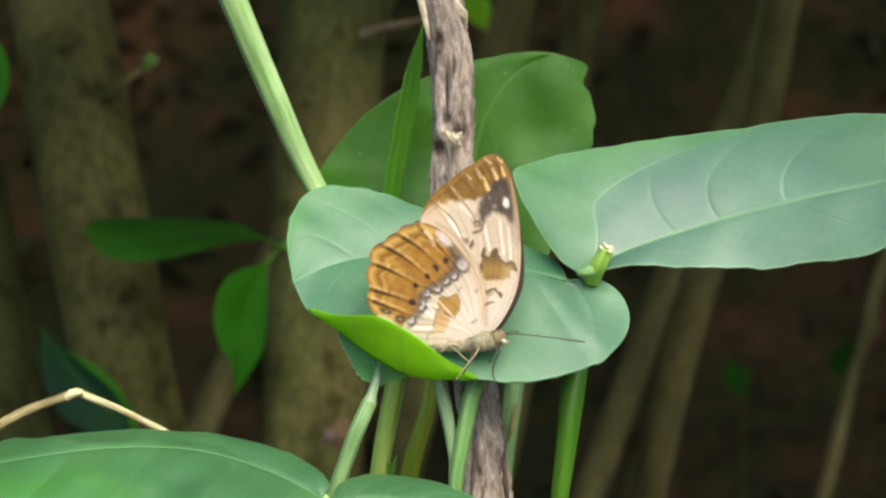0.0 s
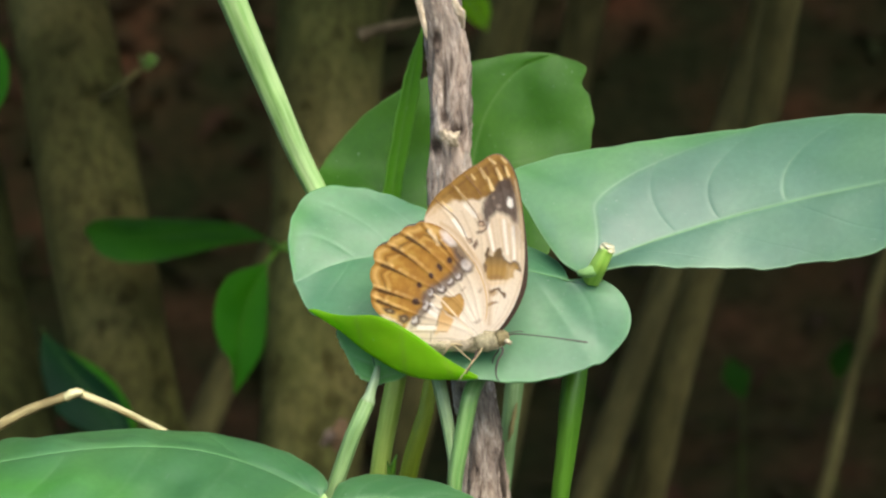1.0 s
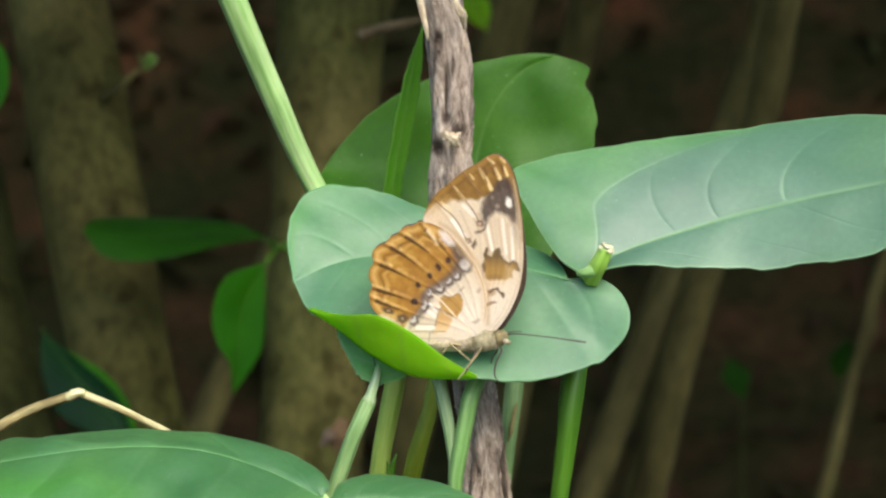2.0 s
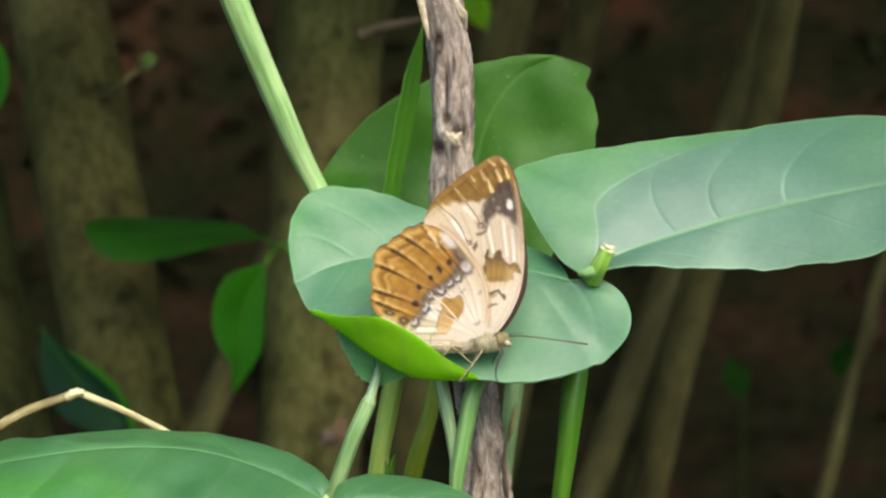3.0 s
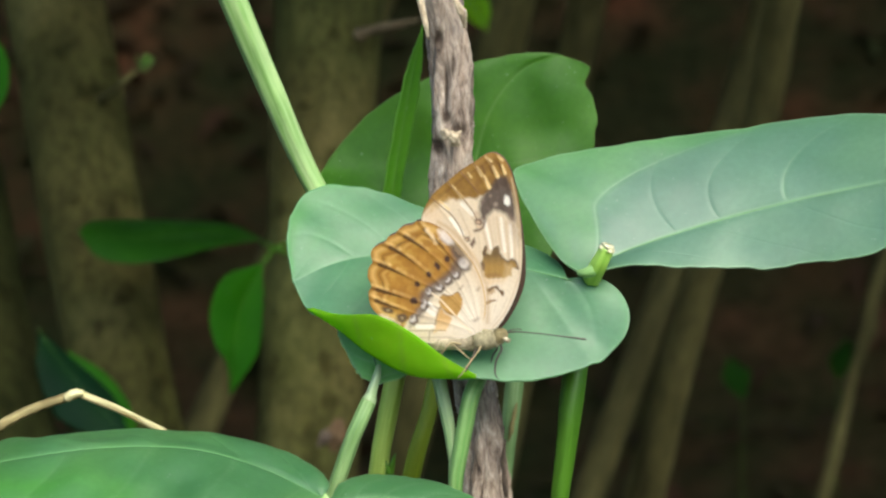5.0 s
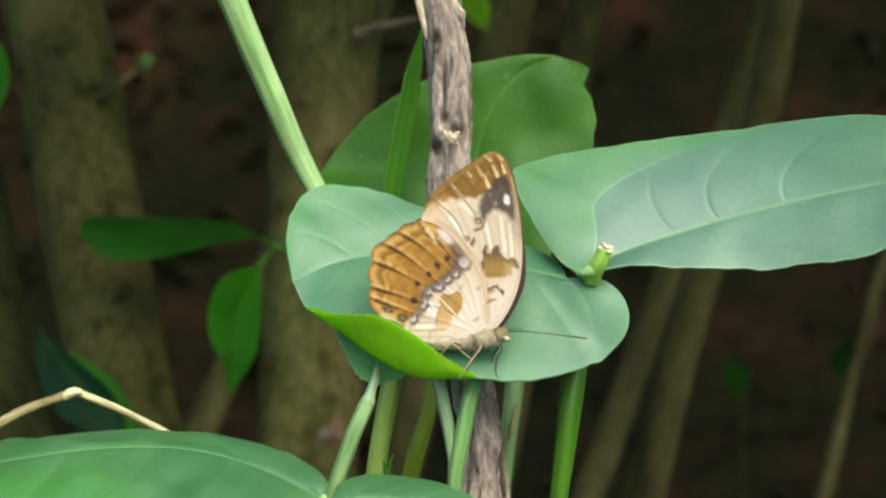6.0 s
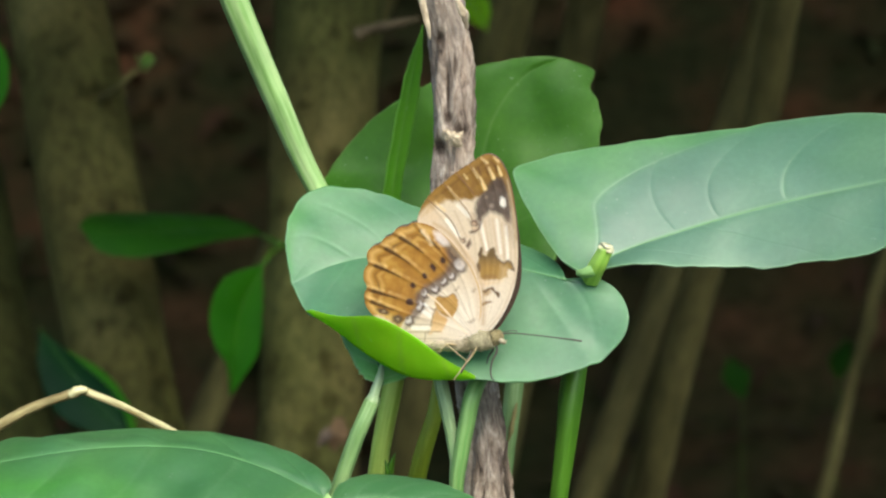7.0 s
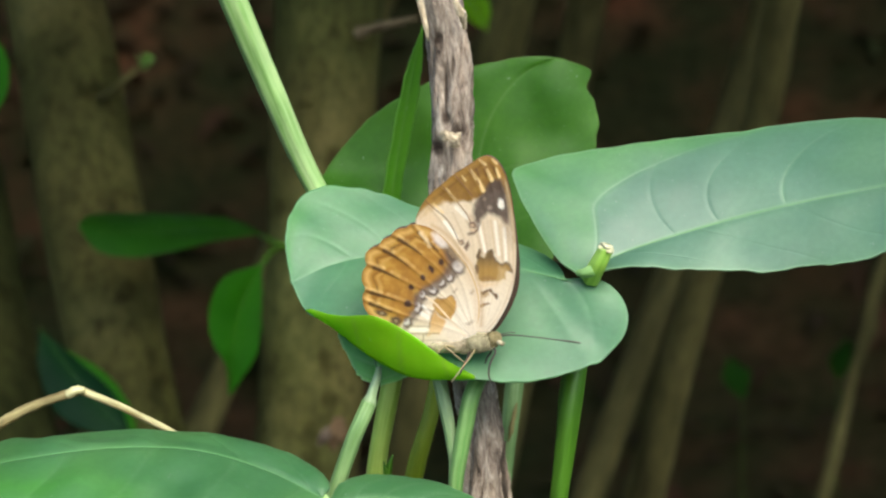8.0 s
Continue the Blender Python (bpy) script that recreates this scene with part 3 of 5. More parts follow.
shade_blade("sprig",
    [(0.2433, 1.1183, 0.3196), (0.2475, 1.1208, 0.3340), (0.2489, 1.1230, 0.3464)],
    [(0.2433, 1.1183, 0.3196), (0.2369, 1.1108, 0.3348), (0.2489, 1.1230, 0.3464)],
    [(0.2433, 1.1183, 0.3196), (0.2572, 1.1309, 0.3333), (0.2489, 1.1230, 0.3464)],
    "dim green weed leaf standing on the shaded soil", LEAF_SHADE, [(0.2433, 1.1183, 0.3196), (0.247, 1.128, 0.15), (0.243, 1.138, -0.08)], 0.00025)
sprout = thing("twig_sprout", (-0.1042, 0.4027, 0.5803), "tiny green sprout on a short twig of the trunk", "sprout")
part("twig", tube([(-0.1160, 0.4480, 0.5720), (-0.1060, 0.4150, 0.5785), (-0.1006, 0.4033, 0.5835), (-0.0961, 0.4040, 0.5874)], [0.0014, 0.0009], 8, 12), TRUNK_FAR, sprout)
for a, b in (((-0.0968, 0.4045, 0.5903), (-0.0951, 0.3994, 0.5902)), ((-0.0910, 0.4045, 0.5906), (-0.0919, 0.3991, 0.5885)), ((-0.0934, 0.4038, 0.5864), (-0.0946, 0.3988, 0.5872))):
    c = (-0.0954, 0.4039, 0.5872)
    thicken(part("leaflet", blade([c, tuple((c[i] + a[i]) / 2 for i in range(3)), a], [c, b, a], [c, tuple((c[i] + a[i]) / 2 + (0.003 if i == 2 else -0.001) for i in range(3)), a], 0.05, 2, rows=12, half=5), SPROUT, sprout), 0.0003)


# ---- woody stick ----
woody_stick = thing("woody_stick", (0.0073, 0.0218, 0.5511), "dry upright woody stick with rough grey-brown bark", "stick")
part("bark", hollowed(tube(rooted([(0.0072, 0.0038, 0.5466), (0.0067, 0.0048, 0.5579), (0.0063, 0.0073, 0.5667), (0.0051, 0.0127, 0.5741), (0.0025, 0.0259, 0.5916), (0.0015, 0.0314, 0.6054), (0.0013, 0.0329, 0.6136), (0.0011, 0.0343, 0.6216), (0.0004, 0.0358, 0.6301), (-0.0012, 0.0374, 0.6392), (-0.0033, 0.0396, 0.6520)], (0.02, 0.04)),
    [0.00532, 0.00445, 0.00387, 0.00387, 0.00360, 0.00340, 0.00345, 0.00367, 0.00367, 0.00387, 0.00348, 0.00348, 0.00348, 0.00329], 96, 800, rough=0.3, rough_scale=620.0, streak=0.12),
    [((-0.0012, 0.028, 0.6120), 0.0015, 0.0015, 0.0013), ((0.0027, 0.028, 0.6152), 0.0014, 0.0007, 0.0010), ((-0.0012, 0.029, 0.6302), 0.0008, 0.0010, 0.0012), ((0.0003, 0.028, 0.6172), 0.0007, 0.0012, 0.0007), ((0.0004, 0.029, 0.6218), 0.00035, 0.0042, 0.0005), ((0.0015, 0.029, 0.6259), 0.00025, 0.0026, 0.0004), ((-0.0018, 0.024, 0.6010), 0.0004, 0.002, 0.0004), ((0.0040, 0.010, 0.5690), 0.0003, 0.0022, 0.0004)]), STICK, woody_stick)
part("knot", tube([(0.0024, 0.0275, 0.6128), (0.0016, 0.0262, 0.6140), (0.0006, 0.0262, 0.6146), (-0.0006, 0.0276, 0.6150)], [0.0005, 0.0013, 0.0011, 0.0004], 22, 40, rough=0.6, rough_scale=1500.0, flat=0.6, streak=0.6), STICK_WOOD, woody_stick, "pale broken knot")
part("bark_strip", tube([(-0.0052, 0.0324, 0.6420), (-0.0039, 0.0308, 0.6363), (-0.0031, 0.0297, 0.6331), (-0.0027, 0.0303, 0.6304)], [0.00047, 0.0006, 0.0005, 0.00019], 8, 20, rough=0.2, rough_scale=800.0, flat=0.5), STICK_WOOD, woody_stick, "peeling pale bark strip")
part("bark_flake", tube([(0.0018, 0.0306, 0.6372), (0.0030, 0.0306, 0.6350), (0.0035, 0.0318, 0.6322)], [0.0003, 0.0008, 0.0003], 14, 24, rough=0.6, rough_scale=1100.0, flat=0.5), STICK_WOOD, woody_stick, "tan torn bark flake")
part("bark_flake", tube([(0.0099, 0.0022, 0.5680), (0.0096, 0.0012, 0.5649), (0.0098, 0.0004, 0.5618), (0.0101, 0.0002, 0.5588)], [0.00022, 0.00050, 0.00062, 0.0005], 14, 40, rough=0.6, rough_scale=900.0, flat=0.6), BARK_DARK, woody_stick, "loose dark bark flake")

# ---- leaf behind the stick ----
back_leaf = thing("vine", (0.0016, 0.0482, 0.5854), "broad thin green leaf behind the stick, notched near its tip", "vine", "vines")
thicken(part("leaf", blade(
    [(0.0016, 0.0482, 0.5854), (0.0055, 0.0570, 0.6036), (0.0086, 0.0589, 0.6147), (0.0144, 0.0602, 0.6219), (0.0206, 0.0607, 0.6247)],
    [(0.0016, 0.0482, 0.5854), (-0.0136, 0.0491, 0.5904), (-0.0227, 0.0507, 0.5994), (-0.0214, 0.0572, 0.6046), (-0.0148, 0.0586, 0.6129), (-0.0064, 0.0597, 0.6187), (0.0047, 0.0604, 0.6229), (0.0150, 0.0607, 0.6249), (0.0206, 0.0607, 0.6247)],
    [(0.0016, 0.0482, 0.5854), (0.0097, 0.0449, 0.5840), (0.0177, 0.0456, 0.5880), (0.0218, 0.0490, 0.5956), (0.0262, 0.0572, 0.6046), (0.0279, 0.0587, 0.6132), (0.0270, 0.0594, 0.6172), (0.0257, 0.0598, 0.6197), (0.0266, 0.0603, 0.6223), (0.0206, 0.0607, 0.6247)],
    0.02, strong=0.25, groove=0.00012, seed=2.0, puff=0.0009, wave=0.03, rows=150, half=48, own=[(0.02, 0.3, 1.1, -1), (0.2, 0.3, 1.1, -1), (0.02, 0.3, 1.1, 1), (0.22, 0.3, 1.2, 1), (0.45, 0.25, 1.2, 1)]), LEAF_BACK, back_leaf), 0.0003)
part("petiole", tube(rooted([(-0.0060, 0.026, 0.5529), (-0.0052, 0.026, 0.5569), (-0.0033, 0.026, 0.5630), (-0.0019, 0.027, 0.5684), (-0.0010, 0.0300, 0.5735), (0.0006, 0.0370, 0.5790), (0.0016, 0.0482, 0.5854)], (-0.05, 0.05)), [0.0018, 0.0017, 0.00156, 0.00156, 0.00151, 0.00136, 0.0012, 0.0011, 0.001], 14, 90, 5, 0.05), STEM_LIME, back_leaf)

grass = thing("grass_blade", (-0.0094, 0.0457, 0.6002), "upright narrow bright green grass blade", "grass blade")
thicken(part("leaf", blade(
    [(-0.0123, 0.0445, 0.5759), (-0.0114, 0.0439, 0.5842), (-0.0084, 0.0448, 0.6064), (-0.0056, 0.0466, 0.6222), (-0.0036, 0.0472, 0.6316)],
    [(-0.0140, 0.0435, 0.5761), (-0.0132, 0.0429, 0.5844), (-0.0099, 0.0438, 0.6065), (-0.0067, 0.0456, 0.6223), (-0.0036, 0.0472, 0.6316)],
    [(-0.0106, 0.0455, 0.5757), (-0.0099, 0.0449, 0.5840), (-0.0068, 0.0458, 0.6062), (-0.0039, 0.0476, 0.6221), (-0.0036, 0.0472, 0.6316)], -0.06, 1, 0.0, rows=50, half=6, strong=0.0, groove=0.0), GRASS, grass), 0.0003)

# ---- the stems ----
green_stem = thing("vine", (0.0017, -0.0023, 0.5580), "pale green ridged vine stem slanting up past the leaves", "vine", "vines")
part("stem", tube(rooted([(0.0018, 0.0000, 0.5493), (0.0017, -0.0020, 0.5588), (0.0016, -0.0020, 0.5655), (0.0009, -0.0015, 0.5705), (-0.0002, -0.0005, 0.5758), (-0.0014, 0.0030, 0.5800), (-0.0080, 0.0187, 0.5853)], (0.01, 0.05)),
    [0.0018, 0.0015, 0.0012, 0.00105, 0.00085, 0.00095, 0.00108, 0.00112, 0.00157], 24, 140, 7, 0.09), STEM_PALE, green_stem, "pale grey-green lower stem")
part("stem", tube([(-0.0076, 0.0186, 0.5846), (-0.0214, 0.0224, 0.6062), (-0.0287, 0.0213, 0.6230), (-0.0348, 0.0190, 0.6386), (-0.0398, 0.0173, 0.6520)],
    [0.00157, 0.00175, 0.00203, 0.00221, 0.00231], 24, 90, 7, 0.07), STEM, green_stem, "pale ridged upper stem")
part("side_stem", tube([(0.0017, -0.0024, 0.5570), (0.0018, -0.0027, 0.5626), (0.0025, -0.0030, 0.5673), (0.0033, -0.0030, 0.5719), (0.0043, -0.0024, 0.5766), (0.0055, -0.0005, 0.5790), (0.0107, 0.0083, 0.5836), (0.0179, 0.0056, 0.5917)], [0.0010, 0.0011, 0.00118, 0.00126, 0.0013, 0.00125, 0.001, 0.00072], 20, 70, 6, 0.08), STEM_FRESH, green_stem)

yellow_stem = thing("vine", (-0.0126, 0.0277, 0.5555), "yellow-green smooth stem behind the vine leaves", "vine", "vines")
part("stem", tube(rooted([(-0.0120, 0.0180, 0.5490), (-0.0112, 0.0180, 0.5561), (-0.0107, 0.0180, 0.5601), (-0.0097, 0.0180, 0.5660), (-0.0087, 0.0180, 0.5709), (-0.0080, 0.0185, 0.5745), (-0.0060, 0.0217, 0.5847), (-0.0047, 0.0291, 0.5920)], (-0.03, 0.04)), [0.0020, 0.0017, 0.00155, 0.00153, 0.00153, 0.00153, 0.00161, 0.00158, 0.0014, 0.0012], 20, 100, 6, 0.06), STEM_YELLOW, yellow_stem)
part("bud", tube([(-0.0090, 0.0118, 0.5576), (-0.0086, 0.0104, 0.5609), (-0.0078, 0.0098, 0.5636)], [0.00087, 0.00068, 0.00010], 8, 10), STEM_DEEP, yellow_stem)
part("bud", tube([(-0.0085, 0.0109, 0.5579), (-0.0090, 0.0098, 0.5605), (-0.0094, 0.0096, 0.5625)], [0.00066, 0.00047, 0.00009], 8, 10), STEM_DEEP, yellow_stem)

thin_stem = thing("vine", (0.0110, 0.0424, 0.5525), "thin green stem beside the woody stick", "vine", "vines")
part("stem", tube(rooted([(0.0100, 0.0424, 0.5400), (0.0106, 0.0424, 0.5463), (0.0110, 0.0424, 0.5505), (0.0115, 0.0424, 0.5557), (0.0120, 0.0424, 0.5609), (0.0127, 0.0424, 0.5671), (0.0140, 0.0464, 0.5755)], (0.0, 0.04)), [0.0018, 0.0016, 0.00135, 0.00132, 0.00132, 0.00136, 0.00146, 0.00166, 0.0014], 16, 70, 5, 0.07), STEM_DULL, thin_stem)
part("husk", tube([(0.0131, 0.0404, 0.5652), (0.0126, 0.0402, 0.5630), (0.0121, 0.0402, 0.5604), (0.0116, 0.0406, 0.5580)], [0.00012, 0.0005, 0.0006, 0.0002], 12, 30, rough=0.7, rough_scale=900.0, flat=0.5), STEM_HUSK, thin_stem, "dry brown husk peeling from the stem")

# ---- under leaf ----
under_leaf = thing("vine", (-0.0117, 0.0010, 0.5768), "small green leaf tucked under the butterfly's leaf", "vine", "vines")
thicken(part("leaf", blade(
    [(-0.0101, -0.0018, 0.5782), (-0.0108, -0.0003, 0.5808), (-0.0117, 0.0023, 0.5840), (-0.0132, 0.0060, 0.5879)],
    [(-0.0101, -0.0018, 0.5782), (-0.0130, -0.0017, 0.5791), (-0.0157, 0.0020, 0.5826), (-0.0170, 0.0035, 0.5856), (-0.0132, 0.0060, 0.5879)],
    [(-0.0101, -0.0018, 0.5782), (-0.0062, -0.0016, 0.5794), (-0.0045, 0.0010, 0.5824), (-0.0077, 0.0037, 0.5865), (-0.0132, 0.0060, 0.5879)], 0.05, 4, rows=50, half=18), LEAF_PALE, under_leaf), 0.0003)
petiole = part("petiole", tube(rooted([(-0.0195, -0.0040, 0.5540), (-0.0180, -0.0040, 0.5594), (-0.0168, -0.0040, 0.5631), (-0.0146, -0.0040, 0.5696), (-0.0129, -0.0040, 0.5733), (-0.0118, -0.0040, 0.5760)], (-0.04, 0.03)), [0.0016, 0.0014, 0.0012, 0.00118, 0.00118, 0.00117, 0.00113, 0.00112], 24, 110, 8, 0.10), STEM_DULL, under_leaf)
part("joint", tube([(-0.0119, -0.0040, 0.5756), (-0.0117, -0.0040, 0.5762), (-0.0115, -0.0039, 0.5768)], [0.00108, 0.00116, 0.0009], 18, 14, rough=0.25, rough_scale=1300.0), STEM_PALE, petiole, "pale swollen joint")
part("petiole", tube([(-0.0117, -0.0040, 0.5760), (-0.0112, -0.0037, 0.5778), (-0.0106, -0.0032, 0.5796), (-0.0103, -0.0020, 0.5812)], [0.00092, 0.00078, 0.0007, 0.0004], 16, 30, 5, 0.08), STEM_PALE, under_leaf, "thin grey-green leaf stalk")

# ---- lower leaves ----
low_leaf = thing("vine", (-0.0176, -0.0311, 0.5675), "large smooth green leaf spreading flat and low", "vine", "vines")
thicken(part("leaf", blade(
    [(-0.0181, -0.0330, 0.5683), (-0.0266, -0.0294, 0.5716), (-0.0369, -0.0269, 0.5740), (-0.0496, -0.0268, 0.5744), (-0.0646, -0.0291, 0.5730), (-0.0794, -0.0356, 0.5709)],
    [(-0.0181, -0.0330, 0.5683), (-0.0171, -0.0308, 0.5694), (-0.0209, -0.0253, 0.5717), (-0.0307, -0.0199, 0.5737), (-0.0431, -0.0167, 0.5744), (-0.0553, -0.0168, 0.5741), (-0.0621, -0.0179, 0.5735), (-0.0663, -0.0188, 0.5738), (-0.0710, -0.0221, 0.5725), (-0.0794, -0.0356, 0.5709)],
    [(-0.0181, -0.0330, 0.5683), (-0.0185, -0.0385, 0.5657), (-0.0270, -0.0470, 0.5636), (-0.0428, -0.0512, 0.5628), (-0.0589, -0.0500, 0.5641), (-0.0712, -0.0443, 0.5674), (-0.0794, -0.0356, 0.5709)],
    0.05, 5, 0.25, strong=0.2, rib=0.25, seed=5.0, puff=0.0011, green_tint=lambda s, t, k: 1.1 * math.exp(-((s - 0.72) / 0.26) ** 2 - ((t - 0.5) / 0.32) ** 2) if k > 0 else 0.0), LEAF, low_leaf), 0.0003)
part("petiole", tube(rooted([(-0.0125, -0.0239, 0.5507), (-0.0156, -0.0308, 0.5634), (-0.0181, -0.0330, 0.5683)], (0.0, 0.04)), [0.002, 0.0018, 0.0016, 0.0013, 0.0009], 12, 80), STEM, low_leaf)

lower_leaf = thing("vine", (-0.0163, -0.0125, 0.5581), "rounded green leaf low between the stems", "vine", "vines")
thicken(part("leaf", blade(
    [(-0.0180, -0.0149, 0.5615), (-0.0110, -0.0107, 0.5622), (-0.0039, -0.0109, 0.5613), (0.0041, -0.0154, 0.5589)],
    [(-0.0180, -0.0149, 0.5615), (-0.0163, -0.0085, 0.5636), (-0.0121, -0.0043, 0.5640), (-0.0058, -0.0034, 0.5634), (0.0005, -0.0056, 0.5626), (0.0059, -0.0110, 0.5609), (0.0041, -0.0154, 0.5589)],
    [(-0.0180, -0.0149, 0.5615), (-0.0160, -0.0216, 0.5581), (-0.0072, -0.0259, 0.5567), (0.0014, -0.0218, 0.5572), (0.0041, -0.0154, 0.5589)], 0.05, 5, rows=60, half=20, seed=9.0), LEAF, lower_leaf), 0.0003)
part("petiole", tube(rooted([(-0.0200, -0.0100, 0.5546), (-0.0180, -0.0149, 0.5615)], (0.01, 0.05)), [0.002, 0.0018, 0.0013, 0.0009], 12, 80), STEM, lower_leaf)

# ---- dry stalk ----
dry_stalk = thing("dry_stalk", (-0.0414, -0.0006, 0.5678), "bent dry straw-coloured stalk resting behind a leaf", "dry stalk")
part("stalk", tube([(-0.0870, 0.0025, 0.5566), (-0.0741, -0.0004, 0.5692), (-0.0676, -0.0007, 0.5733), (-0.0615, -0.0012, 0.5757), (-0.0589, -0.0011, 0.5765)], [0.00092, 0.00086, 0.00078, 0.00072, 0.00070], 14, 80, 6, 0.12, 0.2, 700.0), STRAW_TAN, dry_stalk, "darker tan end of the stalk")
part("stalk", tube([(-0.0593, -0.0010, 0.5769), (-0.0566, -0.0012, 0.5762), (-0.0512, -0.0007, 0.5733), (-0.0455, -0.0002, 0.5703), (-0.0397, 0.0012, 0.5664), (-0.0337, 0.0049, 0.5588), (-0.0314, 0.0086, 0.5451), (-0.02, 0.08, 0.2), (-0.01, 0.1, -0.07)], [0.00074, 0.00060, 0.00053, 0.00050, 0.00055], 14, 90, 6, 0.06, 0.06, 500.0), STRAW, dry_stalk)
part("node", tube([(-0.0605, -0.0017, 0.5760), (-0.0588, -0.0020, 0.5769), (-0.0580, -0.0015, 0.5768)], [0.00068, 0.00078, 0.00058], 14, 16, rough=0.3, rough_scale=700.0), STRAW, dry_stalk)

# ---- compound leaf: rachis, cut stub and two leaflets ----
compound_leaf = thing("vine", (0.0190, 0.0025, 0.5566), "green compound vine leaf with a cut middle stub", "vine", "vines")
part("rachis", tube(rooted([(0.0178, 0.0042, 0.5463), (0.0186, 0.0040, 0.5571), (0.0190, 0.0040, 0.5609), (0.0196, 0.0040, 0.5657), (0.0201, 0.0042, 0.5704), (0.0207, 0.0050, 0.5761), (0.0214, 0.0072, 0.5800), (0.0231, 0.0092, 0.5891), (0.0232, 0.0022, 0.5951), (0.0241, -0.0005, 0.5974)], (0.02, 0.05)), [0.0018, 0.0016, 0.00145, 0.00139, 0.00143, 0.00157, 0.0017, 0.00190, 0.00190, 0.0015, 0.00129, 0.00120], 20, 140, 4, 0.06), STEM_DEEP, compound_leaf)
part("joint", tube([(0.0212, -0.0004, 0.5962), (0.0222, -0.0013, 0.5964), (0.0233, -0.0015, 0.5968), (0.0242, -0.0010, 0.5974)], [0.0005, 0.0008, 0.0010, 0.0008], 18, 24, rough=0.12, rough_scale=700.0), STEM_FRESH, compound_leaf, "swollen green leaf joint")
stub = part("stub", tube([(0.0233, 0.0006, 0.5950), (0.0244, -0.0016, 0.5978), (0.0256, -0.0020, 0.6004)], [0.0015, 0.00135, 0.00118], 20, 24, 5, 0.07, 0.06, 600.0), STEM_CUTGREEN, compound_leaf, "cut green stub")
part("cut_end", tube([(0.0255, -0.0020, 0.6002), (0.0258, -0.0021, 0.6010)], [0.00126, 0.00112], 22, 8, rough=0.4, rough_scale=1500.0, streak=1.0), STEM_CUT, stub, "pale fibrous cut end")
long_leaflet = thicken(part("leaflet", blade(
    [(0.0216, -0.0006, 0.5964), (0.0286, 0.0019, 0.5993), (0.0450, 0.0038, 0.6044), (0.0574, 0.0024, 0.6079), (0.0700, -0.0010, 0.6113), (0.0856, -0.0073, 0.6163)],
    [(0.0216, -0.0006, 0.5964), (0.0188, 0.0016, 0.5978), (0.0147, 0.0066, 0.6031), (0.0119, 0.0115, 0.6079), (0.0115, 0.0140, 0.6105), (0.0140, 0.0153, 0.6117), (0.0210, 0.0156, 0.6134), (0.0368, 0.0160, 0.6158), (0.0479, 0.0162, 0.6172), (0.0617, 0.0156, 0.6193), (0.0702, 0.0137, 0.6200), (0.0792, 0.0054, 0.6193), (0.0856, -0.0073, 0.6163)],
    [(0.0216, -0.0006, 0.5964), (0.0239, -0.0011, 0.5966), (0.0293, -0.0014, 0.5977), (0.0373, -0.0020, 0.5975), (0.0462, -0.0025, 0.5975), (0.0523, -0.0035, 0.5975), (0.0575, -0.0043, 0.5987), (0.0634, -0.0062, 0.5996), (0.0691, -0.0078, 0.6016), (0.0784, -0.0098, 0.6080), (0.0856, -0.0073, 0.6163)],
    0.03, groove=0.00012, strong=0.06, fine=0.00018, green_tint=lambda s, t, k: (0.8 * min(1.0, max(0.0, (0.60 * t ** 1.3 - s) / 0.05 + 0.5)) + 0.45 * t ** 10) if k < 0 else 0.3 * t ** 10, rows=300, half=90, seed=1.0,
    own=[(0.0, 0.60, 1.3, -1, 9.0), (0.25, 0.22, 1.4, -1, 0.6), (0.355, 0.25, 1.42, -1), (0.515, 0.225, 1.42, -1, 4.0), (0.735, 0.18, 1.4, -1), (0.86, 0.12, 1.3, -1),
         (0.05, 0.3, 1.0, 1, 0.4), (0.3, 0.26, 1.2, 1, 0.5), (0.52, 0.24, 1.2, 1, 0.7), (0.72, 0.2, 1.2, 1, 0.5)]), LEAF_LONG, compound_leaf, "long grey-green leaflet", at=(0.0217, -0.0006, 0.5964)), 0.0003)
